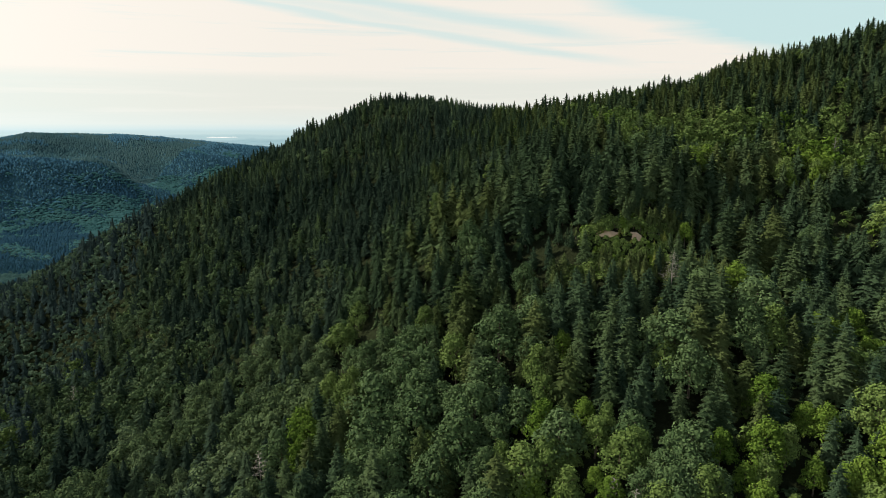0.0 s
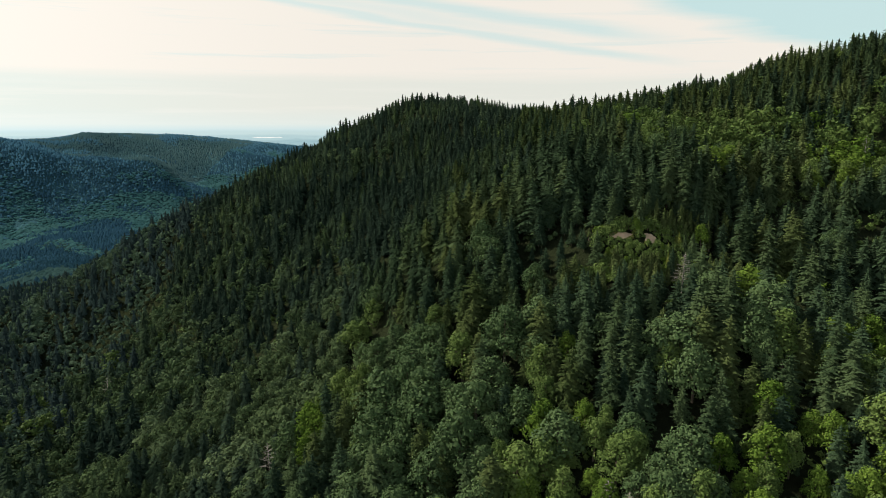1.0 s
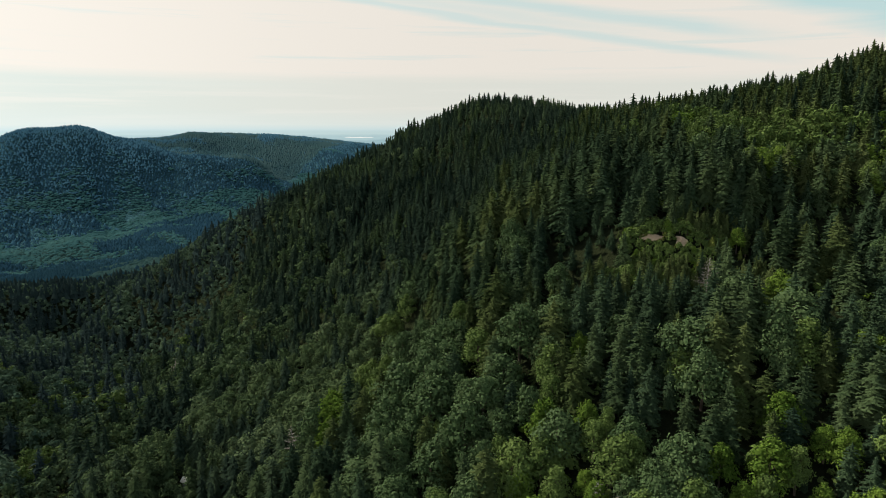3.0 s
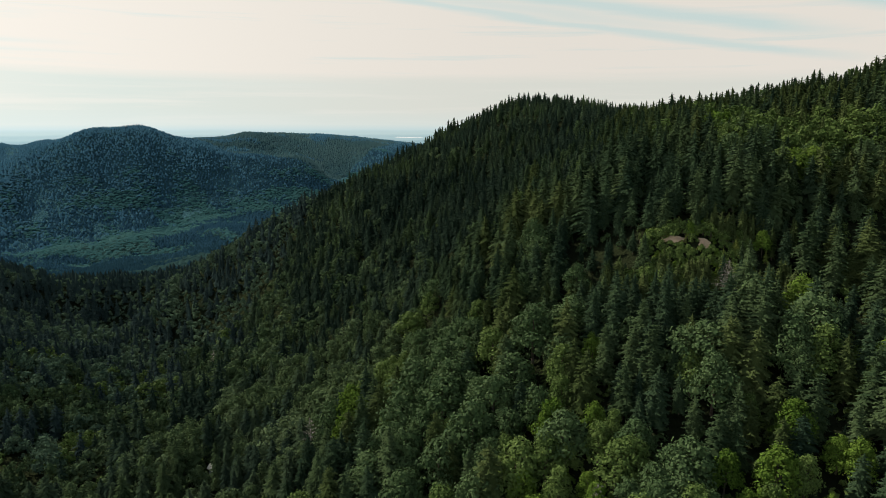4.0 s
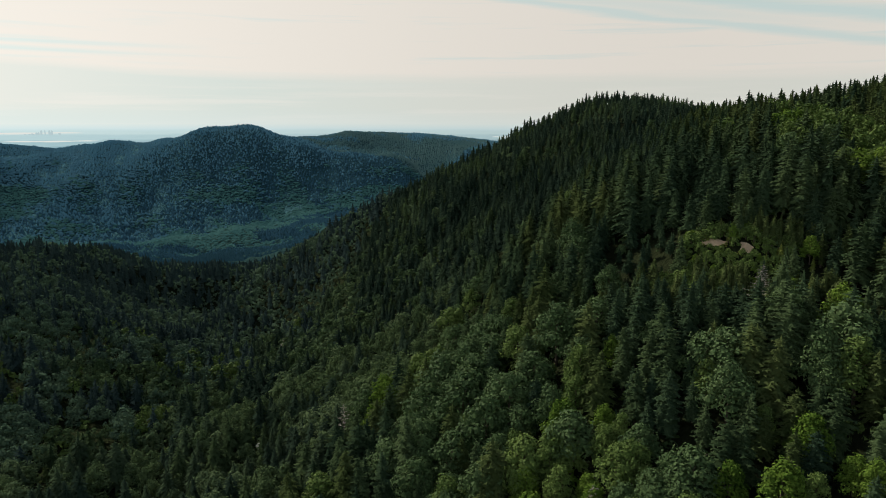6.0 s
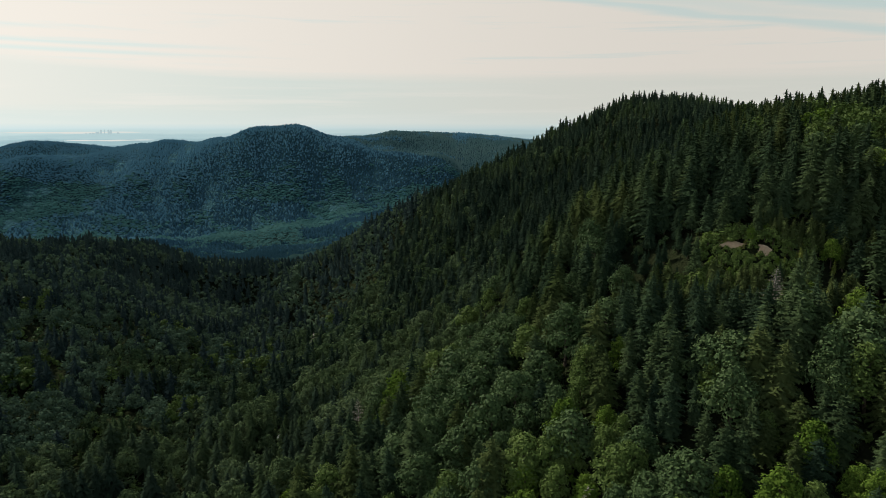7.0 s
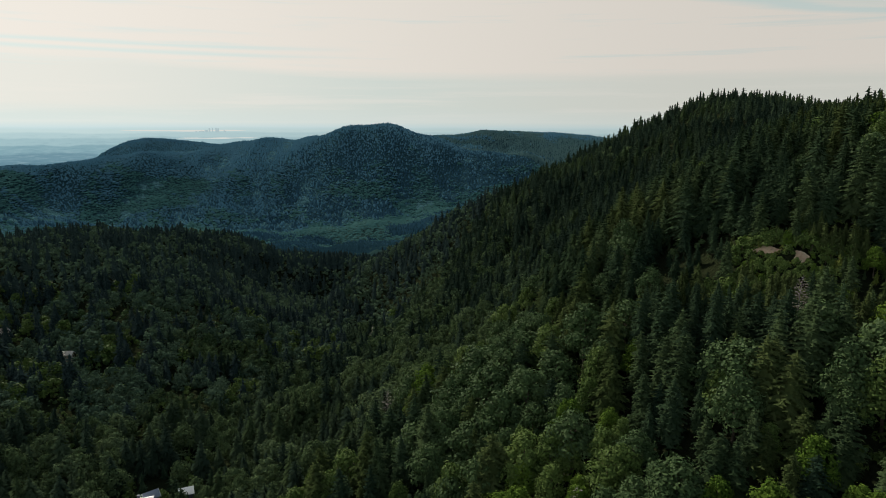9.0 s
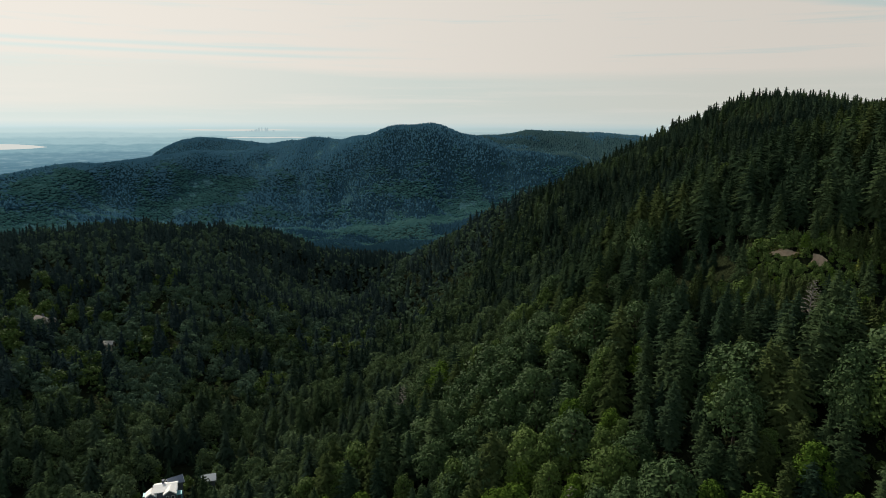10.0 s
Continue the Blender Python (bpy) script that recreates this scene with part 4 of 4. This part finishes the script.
for cx, cy, cw, cd in ((-4.6, -5.4, 2.6, 3.0), (5.6, -2.6, 2.2, 3.4), (-8.4, -0.4, 1.8, 3.2)):
    bm = bmesh.new()
    box(bm, cx, cy, 3.4, cw, cd, 0.2)
    for px in (-1, 1):
        for py in (-1, 1):
            box(bm, cx + px * (cw / 2 - 0.15), cy + py * (cd / 2 - 0.15), -3.0, 0.15, 0.15, 6.4)
    finish("deck_cover", bm, TEAL, a, "teal deck cover")
g = house(-133.5, 157.5, 37.0, 60, "small white-roofed outbuilding half hidden by trees")
wing(g, 5, 4.4, 3.0, 4.6, SIDING_GREY, ROOF_WHITE)
b = house(-396, 176, 50, 15, "house with grey-brown shingle roof in the wood")
wing(b, 8, 6.5, 5.0, 7.8, SIDING_TAN, SHINGLE)
wing(b, 5, 5, 4.2, 6.2, SIDING_TAN, SHINGLE, 90, (6.0, 3.0))
chimney(b, 1.6, 1.0, 6.8, SIDING_GREY)
c = house(-338, 199, 40, 40, "small tan house with pale roof between trees")
wing(c, 5.6, 4.6, 4.5, 6.2, SIDING_TAN, ROOF_CREAM)

d = house(-123, 228, 45.5, -25, "small cream-roofed shed in a dark gap of the forest")
wing(d, 2.6, 2.2, 2.2, 3.3, SIDING_GREY, ROOF_CREAM)

# ---- the bare bank above the hollow ----
def bank(x, y, w, d, h, seed, turn):
    r3 = np.random.default_rng(seed)
    nu, nv = 26, 12
    uu, vv = np.meshgrid(np.linspace(-1, 1, nu), np.linspace(-1, 1, nv))
    edge = np.clip(1.0 - uu ** 2 - vv ** 2 + 0.25 * np.sin(uu * 8 + seed) * np.sin(vv * 5 + 2 * uu), 0, 1) ** 0.6
    px, py = uu * w, vv * d
    c_, s_ = math.cos(radians(turn)), math.sin(radians(turn))
    wx, wy = x + px * c_ - py * s_, y + px * s_ + py * c_
    zz = ground_height(wx, wy) + edge * h * (0.75 + 0.25 * np.sin(uu * 7 + seed)) - 0.6 * (1 - edge) + r3.normal(0, 0.22, uu.shape) * edge
    verts = np.stack([wx, wy, zz], -1).reshape(-1, 3)
    i, j = np.meshgrid(np.arange(nv - 1), np.arange(nu - 1), indexing="ij")
    faces = np.stack([i * nu + j, i * nu + j + 1, (i + 1) * nu + j + 1, (i + 1) * nu + j], -1).reshape(-1, 4)
    ob = new("earth_bank", mesh_from("earth_bank", verts, faces, [EARTH], smooth=True))
    tagged(ob, "bare pinkish-tan earth bank in a small hillside clearing", "bank", "bare banks")


bank(66.4, 264.9, 4.6, 1.3, 0.8, 1, -8)
bank(77.5, 263.2, 2.3, 1.6, 0.7, 2, -10)


# ---- shrubs of the clearing ----
def shrub_kinds():
    made = []
    for i, (mat, word) in enumerate(((SHRUB_YELLOW, "yellow-green"), (ALDER_BRIGHT, "bright green"), (MAPLE_GREEN, "mid green"))):
        r4 = np.random.default_rng(400 + i)
        ob = new("shrub")
        tagged(ob, f"{word} leafy shrub on the clearing's bank", "shrub", "shrubs of the clearing")
        part("stem", *tube([(0, 0, -0.6), (0.05, 0, 0.6), (0.1, 0.05, 1.6)], [0.14, 0.1, 0.03], 5), [BARK], ob)
        v4, f4 = leaf_crown(r4, 3.4, 2.2, 7, 380, 0.2, False)
        part("foliage", v4 - np.array((0, 0, 1.1)), f4, [mat], ob)
        made.append(ob)
    return made


SHRUBS = shrub_kinds()
r5 = np.random.default_rng(11)
spots = []
while len(spots) < 120:
    sx, sy = r5.uniform(56, 94), r5.uniform(251, 270)
    on_bank = min(math.hypot((sx - 66.4) / 4.2, (sy - 264.7) / 1.7), math.hypot((sx - 77.5) / 2.3, (sy - 263.0) / 2.0)) < 1
    if not on_bank and all(math.hypot(sx - a_, sy - b_) > 1.6 for a_, b_ in spots):
        spots.append((sx, sy))
for gx in range(15):
    for gy in range(6):  # low growth in front of the banks
        spots.append((59.0 + 1.75 * gx + r5.uniform(-0.9, 0.9), 252.5 + 1.75 * gy + r5.uniform(-0.8, 0.8)))
for i, (sx, sy) in enumerate(spots):
    k = i if i < 3 else int(r5.choice((0, 2, 2, 2, 1)))
    m = pose(sx, sy, float(ground_height(sx, sy)), 0, 0, r5.uniform(0, 360)) @ Matrix.Scale(r5.uniform(0.8, 1.5) * (0.58 if abs(sy - 260.0) < 5.0 and 58 < sx < 87 else 1.0), 4)
    if i < 3:
        SHRUBS[i].matrix_basis = m
    else:
        copy_thing(SHRUBS[k], m)


for sx, sy, s in ((68.6, 263.4, 0.5), (69.6, 263.6, 0.62), (70.6, 263.9, 0.7), (64.2, 263.5, 0.36), (63.0, 263.9, 0.5), (66.3, 263.3, 0.33), (78.9, 261.5, 0.5), (76.3, 261.3, 0.4)):
    copy_thing(SHRUBS[0], pose(sx, sy, float(ground_height(sx, sy)), 0, 0, 80 * sx) @ Matrix.Scale(s, 4))  # low growth that hangs over the banks


# ---- young firs of the clearing ----
def young_fir(word, leaf, seed):
    r7 = np.random.default_rng(seed)
    ob = new("young_fir")
    tagged(ob, f"young {word} fir on the clearing's bank", "conifer tree", "young firs of the clearing")
    part("trunk", *fir_trunk(8), [BARK], ob)
    part("crown", *fir_crown(r7, 8, 2.3, 14, 7, 1), [leaf], ob)
    return ob


YOUNG = young_fir("light green", FIR_OLIVE, 51)
# lit copy of the young fir: sunlight put in as yellow-green foliage
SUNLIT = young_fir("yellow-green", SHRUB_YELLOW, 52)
for i in range(22):
    sx, sy = r5.uniform(80, 102), r5.uniform(247, 264)
    m = pose(sx, sy, float(ground_height(sx, sy)), 0, 0, r5.uniform(0, 360)) @ Matrix.Scale(r5.uniform(0.6, 1.15), 4)
    if i == 0:
        SUNLIT.matrix_basis = m
    else:
        copy_thing(SUNLIT, m)
for i in range(9):  # pale bushes along the western edge
    sx, sy = 45 + 1.5 * i + r5.uniform(-0.6, 0.6), 254.5 + r5.uniform(-1.2, 1.2)
    copy_thing(SHRUBS[2], pose(sx, sy, float(ground_height(sx, sy)), 0, 0, r5.uniform(0, 360)) @ Matrix.Scale(r5.uniform(1.1, 1.6), 4))
for i in range(160):
    sx, sy = (r5.uniform(52, 116), r5.uniform(266.5, 276)) if i % 5 < 2 else (r5.uniform(28, 112), r5.uniform(242, 255))
    m = pose(sx, sy, float(ground_height(sx, sy)), 0, 0, r5.uniform(0, 360)) @ Matrix.Scale(r5.uniform(0.7, 1.3) * (0.45 if sx < 74 and sy > 260 else 1.0), 4)
    if i == 0:
        YOUNG.matrix_basis = m
    else:
        copy_thing(YOUNG, m)


# ---- trees close by the large house and a yellowing tree ----
for sx, sy, s, k in ((-131, 148.5, 0.9, 0), (-128, 146.5, 0.75, 4), (-129, 152.5, 0.8, 1), (-127.5, 154.5, 0.85, 0), (-130.5, 154.0, 0.7, 4), (-118.5, 224.5, 0.8, 0), (-116.5, 222, 0.8, 1)):
    copy_thing(FIRS[k], pose(sx, sy, float(ground_height(sx, sy)), 0, 0, 40 * k) @ Matrix.Scale(s, 4))
gold = tree_kind("broadleaf_tree", "small yellowing broadleaf tree between green crowns", "broadleaf tree", "", leaf_trunk(np.random.default_rng(5), 10, 3),
                 leaf_crown(np.random.default_rng(6), 12, 3.2, 7, 420, 0.36), BARK, SHRUB_YELLOW)
gold.matrix_basis = pose(-53, 206, float(ground_height(-53, 206)) + 0.3, 0, 0, 30)


# ---- dead trees ----
def dead_tree(x, y, tall, seed, boughs=24, spread=0.3):
    r6 = np.random.default_rng(seed)
    ob = new("dead_tree")
    ob.matrix_basis = pose(x, y, float(ground_height(x, y)), r6.uniform(-4, 4), r6.uniform(-4, 4), r6.uniform(0, 360))
    tagged(ob, "bare pale-grey dead tree standing among green crowns", "dead tree", "dead trees")
    part("trunk", *tube([(0, 0, -2), (0.1, 0, tall * 0.4), (-0.1, 0.1, tall * 0.75), (0, 0, tall)], [0.2, 0.15, 0.09, 0.03], 6), [PALE_BARK], ob)
    for k in range(boughs):
        z0 = tall * (0.5 + 0.47 * k / boughs)
        a_ = k * 2.4 + r6.uniform(-0.4, 0.4)
        L = (tall - z0) * spread * r6.uniform(0.6, 1.2) + 0.8
        c_, s_ = math.cos(a_), math.sin(a_)
        pieces = [tube([(0, 0, z0), (0.5 * L * c_, 0.5 * L * s_, z0 + 0.12 * L), (L * c_, L * s_, z0 + 0.1 * L)], [0.09, 0.06, 0.02], 4)]
        for q in range(7):  # fine twigs
            f_ = 0.25 + 0.11 * q
            b_ = a_ + (0.8 if q % 2 else -0.8) + r6.uniform(-0.3, 0.3)
            l_ = L * (0.5 - 0.3 * f_) * r6.uniform(0.7, 1.3)
            o_ = (f_ * L * c_, f_ * L * s_, z0 + 0.12 * L)
            pieces.append(tube([o_, (o_[0] + l_ * math.cos(b_), o_[1] + l_ * math.sin(b_), o_[2] + r6.uniform(-0.2, 0.4) * l_)], [0.045, 0.02], 3))
        part("branch", *join(pieces), [PALE_BARK], ob)


dead_tree(82, 232.5, 22, 1, 56, 0.4)
for x_, y_, tall_, seed_ in ((-228, 376, 22, 2), (50, 158, 17, 3), (46, 164, 15, 4), (-66, 214, 20, 5), (186, 318, 17, 6)):
    dead_tree(x_, y_, tall_, seed_)
